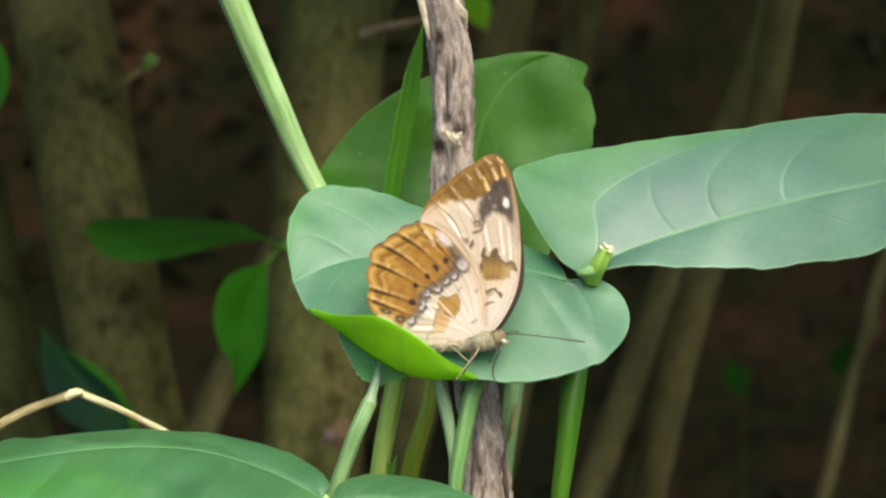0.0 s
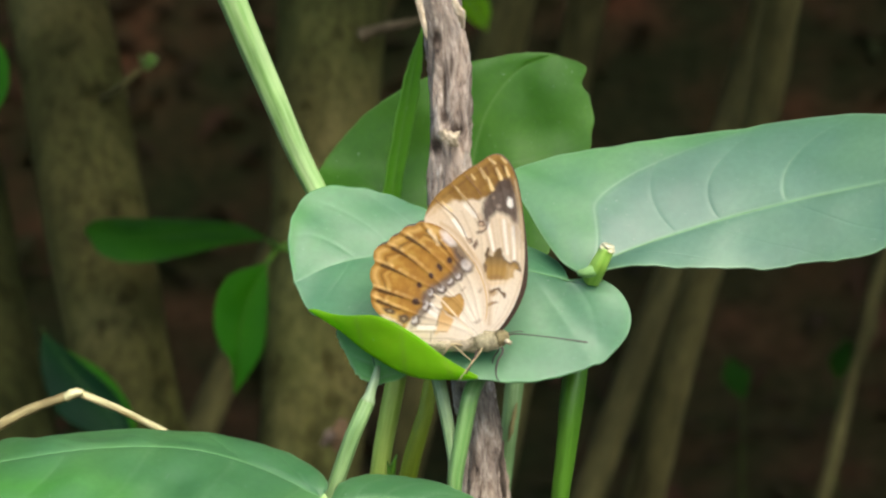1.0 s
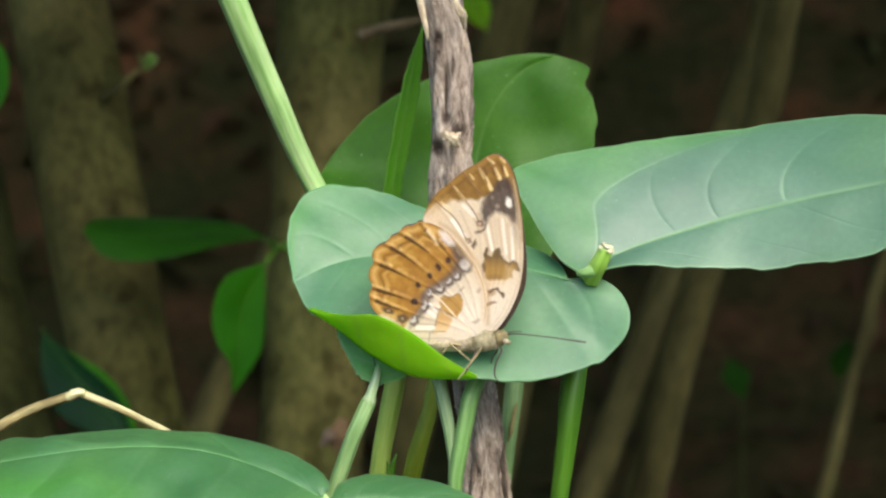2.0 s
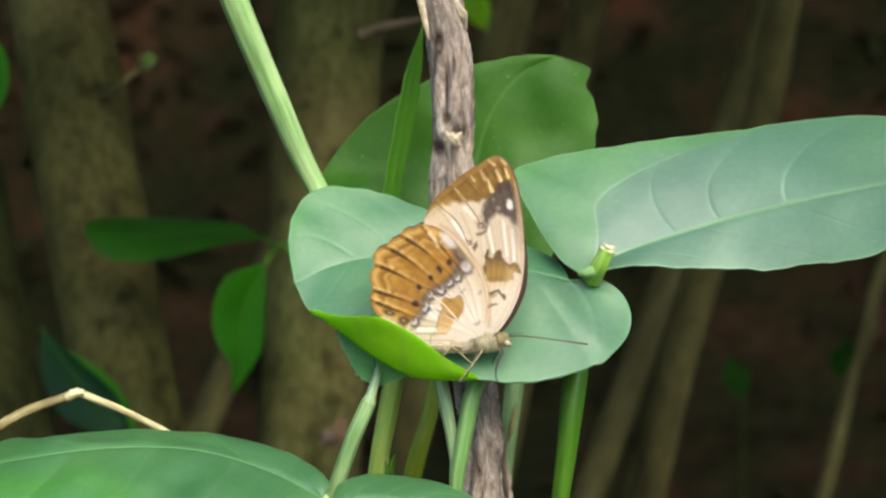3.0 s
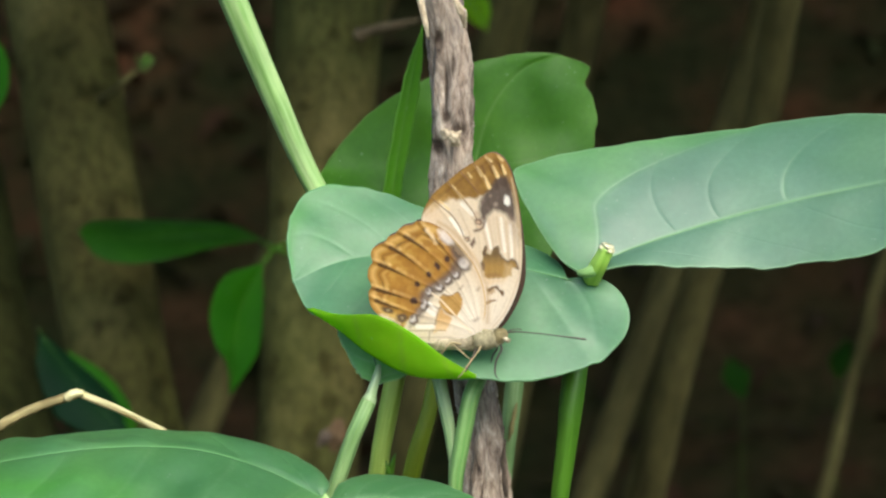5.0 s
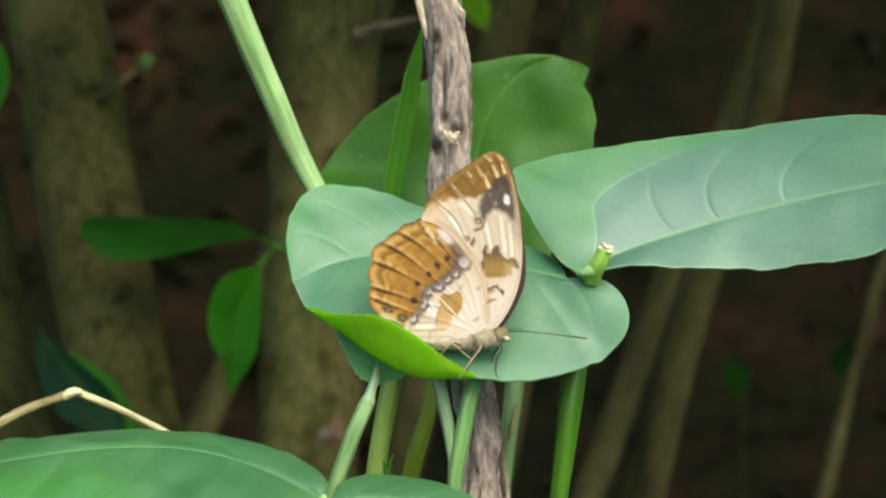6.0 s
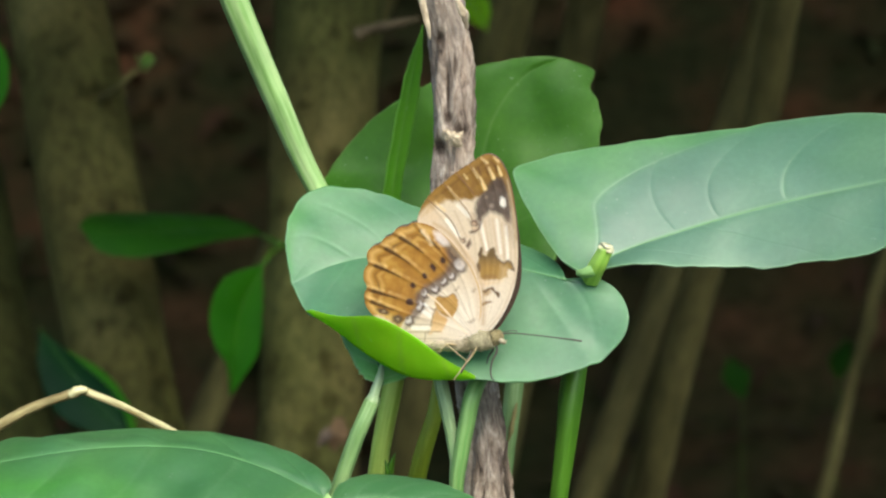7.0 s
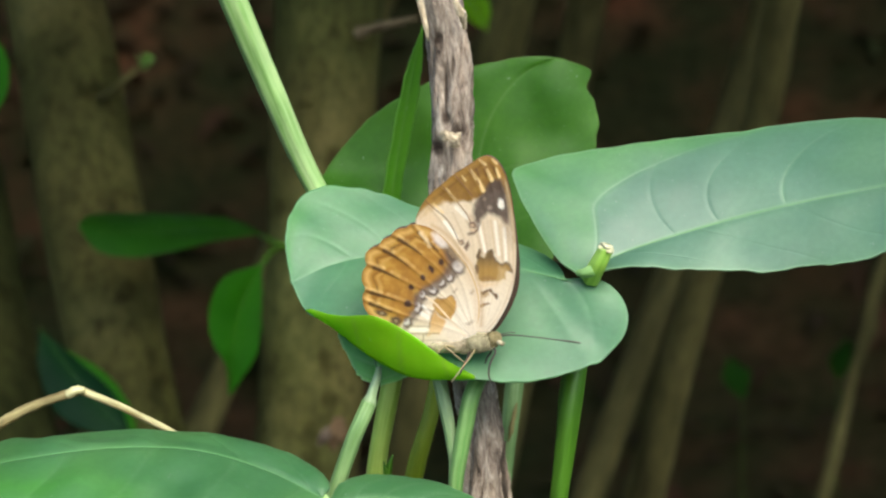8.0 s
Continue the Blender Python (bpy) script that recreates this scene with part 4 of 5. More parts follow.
perch_leaflet = thicken(part("leaflet", blade(
    [(0.0195, 0.0011, 0.5947), (0.0124, 0.0043, 0.5958), (-0.0004, 0.0087, 0.5974), (-0.0123, 0.0086, 0.5971), (-0.0187, 0.0064, 0.5960), (-0.0245, 0.0030, 0.5940)],
    [(0.0195, 0.0011, 0.5947), (0.0189, 0.0034, 0.5960), (0.0166, 0.0067, 0.5977), (0.0107, 0.0101, 0.5994), (0.0015, 0.0135, 0.6020), (-0.0046, 0.0160, 0.6041), (-0.0097, 0.0173, 0.6060), (-0.0153, 0.0175, 0.6072), (-0.0204, 0.0165, 0.6073), (-0.0239, 0.0142, 0.6055), (-0.0254, 0.0106, 0.6027), (-0.0256, 0.0069, 0.5989), (-0.0245, 0.0030, 0.5940)],
    [(0.0195, 0.0011, 0.5947), (0.0240, 0.0012, 0.5950), (0.0275, -0.0002, 0.5933), (0.0292, -0.0027, 0.5902), (0.0287, -0.0043, 0.5872), (0.0259, -0.0056, 0.5839), (0.0243, -0.0064, 0.5828), (0.0232, -0.0066, 0.5827), (0.0218, -0.0069, 0.5821), (0.0197, -0.0073, 0.5814), (0.0130, -0.0086, 0.5802), (0.0050, -0.0085, 0.5805), (-0.0057, -0.0093, 0.5816), (-0.0119, -0.0078, 0.5845), (-0.0174, -0.0041, 0.5881), (-0.0220, -0.0007, 0.5901), (-0.0245, 0.0030, 0.5940)],
    0.0, strong=0.17, groove=0.00006, rib=0.9, own=[(0.01, 0.3, 1.2, -1), (0.2, 0.22, 1.25, -1), (0.42, 0.2, 1.3, -1, 1.4), (0.6, 0.16, 1.3, -1), (0.76, 0.12, 1.3, -1, 0.7), (0.02, 0.12, 1.1, 1, 1.7), (0.22, 0.2, 1.2, 1), (0.42, 0.2, 1.2, 1), (0.62, 0.16, 1.2, 1), (0.78, 0.1, 1.2, 1, 0.7)], rows=220, half=60, lobe=0.62, seed=3.0, fine=0.0003, puff=0.0004, green_tint=lambda s, t, k: 0.6 * max(0.0, 1 - 9 * s) * t + 0.3 * t ** 8 if k > 0 else 0.35 * t ** 2 * max(0.0, 1 - 2 * s) + 0.65 * min(1.0, max(0.0, (s - 0.5) / 0.3)) * (0.35 + 0.65 * t) + 0.3 * t ** 8), LEAF_PERCH, compound_leaf, "broad cupped leaflet under the butterfly", at=(0.0195, 0.0011, 0.5947)), 0.0003)


def folded_rim(low, high, steps=60, across=14):
    a, b = curve_through(low, steps), curve_through(high, steps)
    verts, vein = [], []
    for i in range(steps):
        for k in range(across + 1):
            t = k / across
            q = Vector(a[i] * (1 - t) + b[i] * t) + Vector((0, -1, 0)) * 0.0005 * math.sin(math.pi * t)
            q.y += 0.0003 * noise.noise(q * 300)
            verts.append(q)
            vein.append(0.5 * math.exp(-(((i / steps * 4 + t * 0.35) % 1.0 - 0.5) / 0.05) ** 2))
    w = across + 1
    return verts, [(i * w + k, i * w + k + 1, (i + 1) * w + k + 1, (i + 1) * w + k) for i in range(steps - 1) for k in range(across)], {"vein": vein}


thicken(part("folded_rim", folded_rim(
    [(-0.0220, -0.0009, 0.5902), (-0.0174, -0.0043, 0.5880), (-0.0119, -0.0080, 0.5845), (-0.0057, -0.0096, 0.5815), (0.0005, -0.0095, 0.5809), (0.0048, -0.0087, 0.5809)],
    [(-0.0212, -0.0012, 0.5903), (-0.0164, -0.0063, 0.5904), (-0.0106, -0.0102, 0.5910), (-0.0055, -0.0111, 0.5887), (-0.0004, -0.0108, 0.5848), (0.0048, -0.0088, 0.5812)]),
    LEAF_UNDER, perch_leaflet, "bright green upturned leaf edge"), 0.0003)

# ---- butterfly ----
U = 0.0000886  # wing drawing unit in metres
BODY = (0.0051, -0.0081, 0.5884)


def wing_point(x, y, away):
    """A point of the wing drawing (x forward, y down, root at 840, 590), laid out above the body."""
    return Vector(BODY) + Vector(((x - 840 - 0.028 * (590 - y)) * U, away, -(y - 590) * U * 1.0154))


def segment_distance(p, a, b):
    a, b = np.array(a, float), np.array(b, float)
    t = np.clip(((p - a) @ (b - a)) / max(1e-9, (b - a) @ (b - a)), 0, 1)
    return np.linalg.norm(p - a - t[:, None] * (b - a), axis=1)


def path_distance(p, points):
    return np.min([segment_distance(p, points[i], points[i + 1]) for i in range(len(points) - 1)], axis=0)


def inside(p, points, soft=5.0):
    """1 inside the closed shape, falling to 0 over a soft edge."""
    poly = list(points) + [points[0]]
    hit = np.zeros(len(p), bool)
    for (x0, y0), (x1, y1) in zip(poly[:-1], poly[1:]):
        if y0 == y1:
            continue
        cross = ((y0 > p[:, 1]) != (y1 > p[:, 1])) & (p[:, 0] < (x1 - x0) * (p[:, 1] - y0) / (y1 - y0) + x0)
        hit ^= cross
    d = path_distance(p, poly) * np.where(hit, 1, -1)
    return np.clip(0.5 + d / (2 * soft), 0, 1)


def dot(p, x, y, r, soft=4.0):
    return np.clip(0.5 + (r - np.hypot(p[:, 0] - x, p[:, 1] - y)) / soft, 0, 1)


CREAM, GOLD, DARK, PALE = (0.72, 0.58, 0.41), (0.39, 0.18, 0.02), (0.075, 0.048, 0.036), (0.84, 0.74, 0.61)
OCHRE, SMOKE = (0.37, 0.2, 0.032), (0.13, 0.085, 0.065)
LINE, GLINT, OLIVE = (0.10, 0.042, 0.008), (0.86, 0.62, 0.28), (0.14, 0.085, 0.034)


def paint(colour, mask, tint):
    return colour * (1 - mask[:, None]) + np.array(tint) * mask[:, None]


def ragged(p, amount, scale):
    """The same points, pushed about a little, for uneven edges of the markings."""
    q = p.copy()
    for i in range(len(p)):
        v = Vector((p[i, 0] / scale, p[i, 1] / scale, 0))
        q[i] += amount * np.array((noise.noise(v), noise.noise(v + Vector((7, 3, 1)))))
    return q


def mottle(p, scale, seed):
    return np.array([noise.noise(Vector((x / scale, y / scale, seed))) for x, y in p])


def stroke(p, points, width, soft=1.5):
    return np.clip(0.5 + (width - path_distance(p, points)) / soft, 0, 1)


def tapered(p, points, wide, thin, soft=2.0):
    """A line that thins from its first point to its last."""
    line = curve_through(points, 14)
    mask = np.zeros(len(p))
    for i in range(13):
        w = wide + (thin - wide) * i / 12
        mask = np.maximum(mask, np.clip(0.5 + (w - segment_distance(p, line[i], line[i + 1])) / soft, 0, 1))
    return mask


def oval(p, x, y, w, h, lean=0.0, sharp=1.6):
    """An oval spot, leaning by degrees."""
    a = math.radians(lean)
    u, v = (p[:, 0] - x) * math.cos(a) + (p[:, 1] - y) * math.sin(a), (p[:, 1] - y) * math.cos(a) - (p[:, 0] - x) * math.sin(a)
    return np.clip(0.5 + (1 - np.hypot(u / w, v / h)) * sharp, 0, 1)


FORE_EDGE = [(846, 595), (866, 589), (886, 565), (901, 538), (912, 508), (918, 470), (919, 430), (917, 390), (911, 342), (902, 308), (889, 287), (875, 279), (860, 282), (840, 295), (815, 310), (791, 329), (770, 346), (757, 362), (746, 384), (744, 398), (770, 440), (810, 530), (832, 585)]
HIND_EDGE = [(842, 596), (851, 558), (851, 526), (844, 496), (831, 468), (815, 446), (800, 428), (785, 413), (766, 402), (748, 397), (734, 397), (727, 402), (714, 404), (705, 409), (698, 417), (685, 423), (678, 432), (666, 437), (655, 446), (653, 458), (655, 467), (648, 478), (646, 494), (651, 509), (646, 522), (648, 542), (656, 556), (668, 566), (690, 574), (704, 584), (716, 600), (750, 612), (800, 606)]
FORE_VEINS = [[(846, 588), (838, 480), (812, 424), (776, 374), (760, 357)], [(848, 585), (848, 470), (838, 394), (815, 358), (788, 331)], [(850, 585), (862, 460), (840, 346), (811, 312)], [(852, 582), (876, 440), (856, 332), (833, 297)], [(856, 580), (890, 430), (878, 325), (856, 284)], [(860, 578), (902, 440), (896, 330), (878, 281)]]
HIND_VEINS = [[(842, 590), (822, 500), (785, 447), (757, 421), (736, 398)], [(841, 590), (796, 492), (750, 448), (716, 424), (697, 413)], [(840, 590), (800, 535), (737, 476), (699, 448), (671, 433)], [(838, 592), (790, 530), (722, 497), (683, 477), (652, 464)], [(836, 593), (780, 552), (726, 535), (675, 519), (648, 510)], [(834, 595), (770, 572), (700, 550), (668, 538), (646, 528)]]


def fore_colours(p, margin):
    q = ragged(p, 2.2, 8.0)
    c = np.tile(np.array(CREAM), (len(p), 1))
    c = paint(c, 0.7 * np.clip(1 - np.hypot(p[:, 0] - 850, p[:, 1] - 560) / 110, 0, 1), PALE)
    # faint rays between the veins of the cream field
    for a, b, w in (((844, 398), (858, 450), 1.8), ((858, 392), (866, 440), 1.6), ((872, 390), (880, 446), 2.0), ((888, 398), (893, 462), 2.0), ((902, 404), (904, 468), 1.8), ((912, 420), (911, 520), 1.6), ((826, 380), (838, 408), 1.4), ((806, 376), (826, 420), 1.6)):
        c = paint(c, 0.5 * stroke(p, [a, b], w, 4.0), (0.52, 0.36, 0.22))
    for a, b, w in (((851, 396), (862, 444), 2.4), ((880, 392), (886, 450), 2.6), ((896, 404), (899, 462), 2.4), ((778, 366), (786, 376), 3.5), ((812, 366), (830, 384), 3.6), ((792, 392), (812, 418), 3.5)):
        c = paint(c, 0.7 * stroke(p, [a, b], w, 3.0), (0.93, 0.86, 0.76))
    # golden-brown outer band
    band = inside(q, [(720, 400), (740, 386), (752, 372), (764, 361), (780, 363), (790, 356), (803, 360), (820, 354), (834, 357), (846, 352), (866, 344), (884, 336), (900, 345), (912, 380), (930, 400), (930, 270), (700, 260)], 3)
    c = paint(c, band, (0.235, 0.115, 0.016))
    c = paint(c, 0.45 * band * np.clip(0.3 + 1.5 * mottle(p, 11, 4.0), 0, 1), (0.36, 0.19, 0.03))
    c = paint(c, 0.5 * band * np.clip(1 - np.abs(margin - 5) / 5, 0, 1), (0.40, 0.21, 0.04))
    c = paint(c, 0.5 * band * np.clip(1 - np.abs(margin - 13) / 3, 0, 1), (0.13, 0.06, 0.01))
    c = paint(c, 0.6 * inside(q, [(748, 386), (756, 370), (768, 356), (782, 350), (794, 356), (778, 366), (762, 378)], 5), (0.50, 0.29, 0.08))
    c = paint(c, 0.5 * inside(q, [(752, 392), (764, 374), (776, 378), (786, 388), (770, 394)], 6), (0.74, 0.55, 0.34))
    # dark purplish apex
    apex = inside(q, [(848, 396), (842, 380), (844, 362), (850, 350), (860, 341), (868, 328), (880, 316), (893, 321), (901, 344), (906, 370), (905, 398), (896, 394), (888, 384), (878, 379), (867, 377), (857, 386), (853, 394)], 4)
    c = paint(c, 0.95 * apex, DARK)
    c = paint(c, 0.5 * apex * np.clip(1.6 * mottle(p, 9, 9.0), 0, 1), (0.20, 0.13, 0.10))
    c = paint(c, 0.55 * inside(q, [(893, 384), (908, 392), (911, 440), (903, 424), (896, 404)], 7), (0.30, 0.20, 0.14))
    c = paint(c, 0.8 * inside(q, [(896, 314), (905, 330), (914, 380), (919, 430), (912, 430), (907, 392), (900, 344)], 3), (0.36, 0.24, 0.12))
    for line in ([(899, 322), (908, 366), (912, 410), (914, 460)], [(904, 318), (913, 362), (917, 410)]):
        c = paint(c, 0.55 * stroke(p, line, 0.8, 2.0), (0.70, 0.54, 0.34))
    c = paint(c, 0.97 * oval(q, 891, 361, 5.2, 9.5, -12), (0.92, 0.84, 0.74))
    c = paint(c, 0.55 * dot(p, 871, 367, 3.5, 5), (0.5, 0.38, 0.3))
    c = paint(c, 0.45 * dot(p, 862, 352, 2.5, 4), (0.4, 0.28, 0.18))
    # pale glints between the veins of the band
    for a, b, w in (((839, 302), (848, 317), 2.4), ((852, 318), (860, 337), 3.4), ((867, 301), (875, 318), 3.4), ((883, 299), (888, 313), 2.8), ((854, 284), (864, 292), 2.2), ((800, 341), (813, 356), 2.2), ((773, 361), (788, 376), 2.6), ((823, 312), (829, 320), 1.6), ((876, 283), (884, 290), 1.8), ((795, 334), (800, 340), 1.6)):
        c = paint(c, 0.85 * tapered(p, [a, tuple((np.array(a) + b) / 2), b], 0.5 * w, w, 3.2), GLINT)
    for a, b in (((848, 301), (853, 313)), ((862, 300), (866, 312)), ((878, 297), (881, 308))):
        c = paint(c, 0.7 * stroke(p, [a, b], 1.4, 2.5), LINE)
    # veins crossing band and cream
    for line, deep in (([(758, 355), (776, 371), (792, 384), (805, 402), (815, 424)], 0.85), ([(786, 328), (800, 342), (815, 358), (830, 378), (838, 393)], 0.95), ([(809, 309), (825, 328), (840, 346)], 0.9), ([(832, 295), (845, 312), (853, 326)], 0.75), ([(856, 284), (866, 300), (872, 316)], 0.5)):
        c = paint(c, deep * stroke(p, [tuple(v) for v in curve_through(line, 14)], 1.1, 2.0), (0.14, 0.06, 0.016))
    # chain of small ring marks below the apex
    for shape in ([(834, 394), (844, 390), (848, 400), (842, 404), (836, 402)], [(832, 411), (840, 409), (847, 404), (849, 396), (852, 396), (850, 409), (842, 414), (833, 416)], [(815, 424), (823, 422), (826, 430), (819, 434)], [(825, 438), (830, 428), (834, 424), (834, 436), (829, 443)]):
        c = paint(c, 0.95 * inside(q, shape, 2), (0.14, 0.075, 0.05))
    for x, y, w, h in ((840, 398, 3.5, 2.6), (820, 428, 2.6, 2.4), (841, 406, 4, 2)):
        c = paint(c, 0.7 * oval(q, x, y, w, h), (0.62, 0.42, 0.26))
    c = paint(c, 0.5 * oval(q, 838, 384, 4, 7, -30), (0.42, 0.28, 0.18))
    # ochre blotch with its dark ragged top
    patch = [(850, 494), (846, 476), (847, 460), (849, 446), (853, 441), (855, 453), (860, 456), (866, 445), (874, 442), (877, 452), (880, 460), (886, 466), (893, 467), (900, 463), (906, 470), (909, 481), (904, 478), (898, 478), (897, 492), (884, 497), (868, 497), (857, 500)]
    fill = inside(q, patch, 2.2)
    c = paint(c, 0.95 * fill, OCHRE)
    c = paint(c, 0.9 * fill * np.clip((466 - p[:, 1]) / 22 + 0.5, 0, 1), OLIVE)
    c = paint(c, 0.7 * fill * oval(q, 866, 494, 14, 6), (0.30, 0.16, 0.05))
    c = paint(c, 0.45 * inside(q, [(886, 472), (897, 474), (897, 494), (884, 496)], 4), (0.66, 0.47, 0.25))
    c = paint(c, 0.75 * inside(q, [(852, 500), (870, 498), (890, 498), (880, 504), (858, 510)], 4), (0.72, 0.52, 0.30))
    c = paint(c, 0.8 * stroke(q, patch[7:17], 1.8, 3), (0.12, 0.07, 0.04))
    c = paint(c, 0.85 * stroke(q, [(852, 443), (850, 456)], 2.6, 3), (0.12, 0.07, 0.04))
    c = paint(c, 0.85 * oval(q, 847, 476, 3.5, 8), (0.16, 0.09, 0.045))
    c = paint(c, 0.8 * inside(q, [(855, 525), (856, 517), (864, 514), (869, 518), (864, 525)], 2.5), (0.42, 0.25, 0.10))
    c = paint(c, 0.95 * stroke(q, [(856, 519), (864, 514), (872, 513), (876, 519), (881, 524)], 2.2, 2.4), (0.15, 0.08, 0.035))
    c = paint(c, 0.9 * stroke(q, [(880, 520), (881, 526)], 2.4, 2.4), (0.15, 0.08, 0.035))
    c = paint(c, 0.9 * tapered(q, [(855, 540), (861, 537), (868, 536)], 3.0, 1.6, 2.4), (0.26, 0.14, 0.06))
    # golden tint and contact shadow of the overlapping hindwing, both put into the colour
    lap_shade = [tuple(v) for v in curve_through([(854, 575), (855, 556), (855, 525), (848, 494), (836, 466), (820, 444), (806, 426), (790, 410), (770, 398)], 40)]
    c = paint(c, 0.55 * stroke(p, lap_shade, 3.0, 6), (0.48, 0.30, 0.13))
    c = paint(c, 0.5 * stroke(p, [(862, 586), (884, 560), (898, 530), (908, 498)], 0.9, 2.4), (0.5, 0.33, 0.2))
    c = paint(c, 0.3 * stroke(p, [(857, 583), (876, 560), (890, 532)], 0.9, 2.4), (0.5, 0.36, 0.24))
    return c


def hind_colours(p, margin):
    q = ragged(p, 2.2, 8.0)
    c = np.tile(np.array(CREAM), (len(p), 1))
    c = paint(c, 0.8 * np.clip(1 - np.hypot(p[:, 0] - 820, p[:, 1] - 565) / 95, 0, 1), PALE)
    gold = inside(q, [(640, 370), (740, 380), (768, 400), (790, 420), (806, 440), (814, 460), (802, 478), (784, 492), (762, 506), (744, 520), (740, 540), (730, 554), (716, 566), (700, 590), (640, 600)], 2.5)
    c = paint(c, gold, GOLD)
    near = np.min([path_distance(p, [tuple(v) for v in curve_through(line, 16)]) for line in HIND_VEINS], axis=0)
    wide = np.clip((near - 2) / 4, 0, 1)
    cell = mottle(p, 17, 3.0) + 0.25 * mottle(p, 6, 5.0)
    c = paint(c, gold * np.clip(0.9 * cell, 0, 0.5), (0.60, 0.36, 0.075))
    c = paint(c, gold * np.clip(-0.9 * cell, 0, 0.5), (0.25, 0.10, 0.012))
    # lighter cells along the scalloped rim, closed by a dark bow
    c = paint(c, 0.85 * gold * wide * np.clip(1 - np.abs(margin - 9) / 8, 0, 1), (0.70, 0.43, 0.13))
    bow = 21 + 5 * np.exp(-(near / 6) ** 2) + 2.5 * mottle(p, 20, 7.0)
    c = paint(c, 0.8 * gold * np.clip(0.6 + cell, 0.3, 1) * np.clip(1 - np.abs(margin - bow) / 3.2, 0, 1), LINE)
    c = paint(c, 0.55 * gold * wide * np.clip(1 - np.abs(margin - bow - 7) / 5, 0, 1), (0.68, 0.42, 0.12))
    # each vein: dark fold thinning inwards, bright flank above, its light and shade painted in
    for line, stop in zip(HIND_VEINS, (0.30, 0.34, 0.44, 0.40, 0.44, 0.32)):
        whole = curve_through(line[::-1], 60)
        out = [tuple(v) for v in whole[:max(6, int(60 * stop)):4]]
        lit_flank = [(x + 2.0, y - 5.0) for x, y in out]
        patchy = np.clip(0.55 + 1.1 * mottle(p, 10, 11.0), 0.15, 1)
        c = paint(c, 0.75 * gold * patchy * tapered(p, lit_flank[:3], 2.0, 3.0, 5.0), (0.80, 0.54, 0.21))
        c = paint(c, 0.5 * gold * patchy * tapered(p, lit_flank[3:], 2.6, 0.6, 5.0), (0.80, 0.54, 0.21))
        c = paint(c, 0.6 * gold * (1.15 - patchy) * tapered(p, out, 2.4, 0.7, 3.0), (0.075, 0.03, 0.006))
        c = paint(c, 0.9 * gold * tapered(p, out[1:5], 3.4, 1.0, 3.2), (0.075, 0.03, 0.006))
    # smoky inner border with pale crescents
    border = inside(q, [(776, 426), (794, 420), (810, 440), (824, 466), (818, 482), (802, 494), (788, 504), (776, 516), (756, 526), (750, 546), (738, 562), (716, 580), (722, 562), (734, 542), (734, 522), (748, 508), (768, 496), (786, 482), (796, 462), (790, 440)], 5)
    c = paint(c, 0.85 * border, SMOKE)
    c = paint(c, 0.6 * inside(q, [(794, 428), (808, 438), (820, 464), (808, 468), (798, 456), (792, 442)], 5), DARK)
    c = paint(c, 0.5 * stroke(q, [(799, 444), (806, 453)], 1.2, 2.5), (0.42, 0.27, 0.14))
    c = paint(c, 0.92 * inside(q, [(768, 410), (780, 410), (793, 422), (796, 434), (784, 434), (772, 424)], 4), (0.80, 0.70, 0.64))
    c = paint(c, 0.85 * tapered(q, [(750, 410), (757, 420), (765, 433)], 4.0, 2.4, 4), (0.80, 0.58, 0.32))
    for x, y, w, h, lean in ((814, 469, 8.2, 10, -35), (799, 488, 5, 4.6, -35), (785, 498, 5, 4.2, -35), (770, 510, 5.4, 4.6, -30), (751, 518, 4.6, 6, -10), (742, 541, 4, 8, 20), (723, 566, 5, 6, 40)):
        c = paint(c, 0.85 * oval(q, x + 2.0, y + 2.6, w + 2.6, h + 2.6, lean, 2.2), (0.10, 0.062, 0.05))
        c = paint(c, 0.95 * oval(q, x, y, w, h, lean, 1.5), (0.66, 0.58, 0.52))
        c = paint(c, (0.85 if w < 8 else 0.3) * oval(q, x - 0.5 * w, y - 0.5 * h, 0.7 * w, 0.7 * h, lean, 2.0), (0.18, 0.12, 0.095))
    # eye spots and dark marks
    for x, y, w, h, lean in ((785, 461, 4.2, 6.4, -20), (767, 473, 4.8, 8.2, -28), (752, 488, 3.0, 4.4, -20), (731, 505, 4.6, 5.0, 0), (725, 534, 7.0, 5.6, -10)):
        c = paint(c, 0.5 * oval(q, x, y, w + 3.5, h + 3.5, lean, 1.2), (0.20, 0.085, 0.012))
        c = paint(c, 0.97 * oval(q, x, y, w, h, lean, 1.8), (0.045, 0.014, 0.008))
    for x, y, w, h in ((678, 551, 11, 5.5), (703, 565, 10, 8)):
        c = paint(c, 0.9 * oval(q, x, y, w, h, 15), (0.075, 0.045, 0.025))
        c = paint(c, 0.6 * oval(q, x + 1, y, 3.6, 2.4, 15), (0.42, 0.30, 0.18))
    c = paint(c, 0.85 * inside(q, [(662, 558), (676, 560), (690, 567), (700, 576), (684, 575), (668, 567)], 3), (0.80, 0.66, 0.46))
    # ochre blotches of the cream base
    upper = [(768, 531), (776, 524), (784, 526), (792, 525), (801, 520), (807, 526), (811, 538), (806, 553), (800, 564), (788, 561), (778, 552), (771, 545)]
    lower = [(772, 547), (780, 557), (792, 566), (787, 576), (780, 589), (768, 588), (759, 592), (763, 576), (764, 561)]
    c = paint(c, 0.97 * inside(q, upper, 1.8), (0.50, 0.27, 0.06))
    c = paint(c, 0.5 * inside(q, upper, 1.8) * np.clip(1.5 * mottle(p, 12, 2.0), 0, 1), (0.34, 0.16, 0.03))
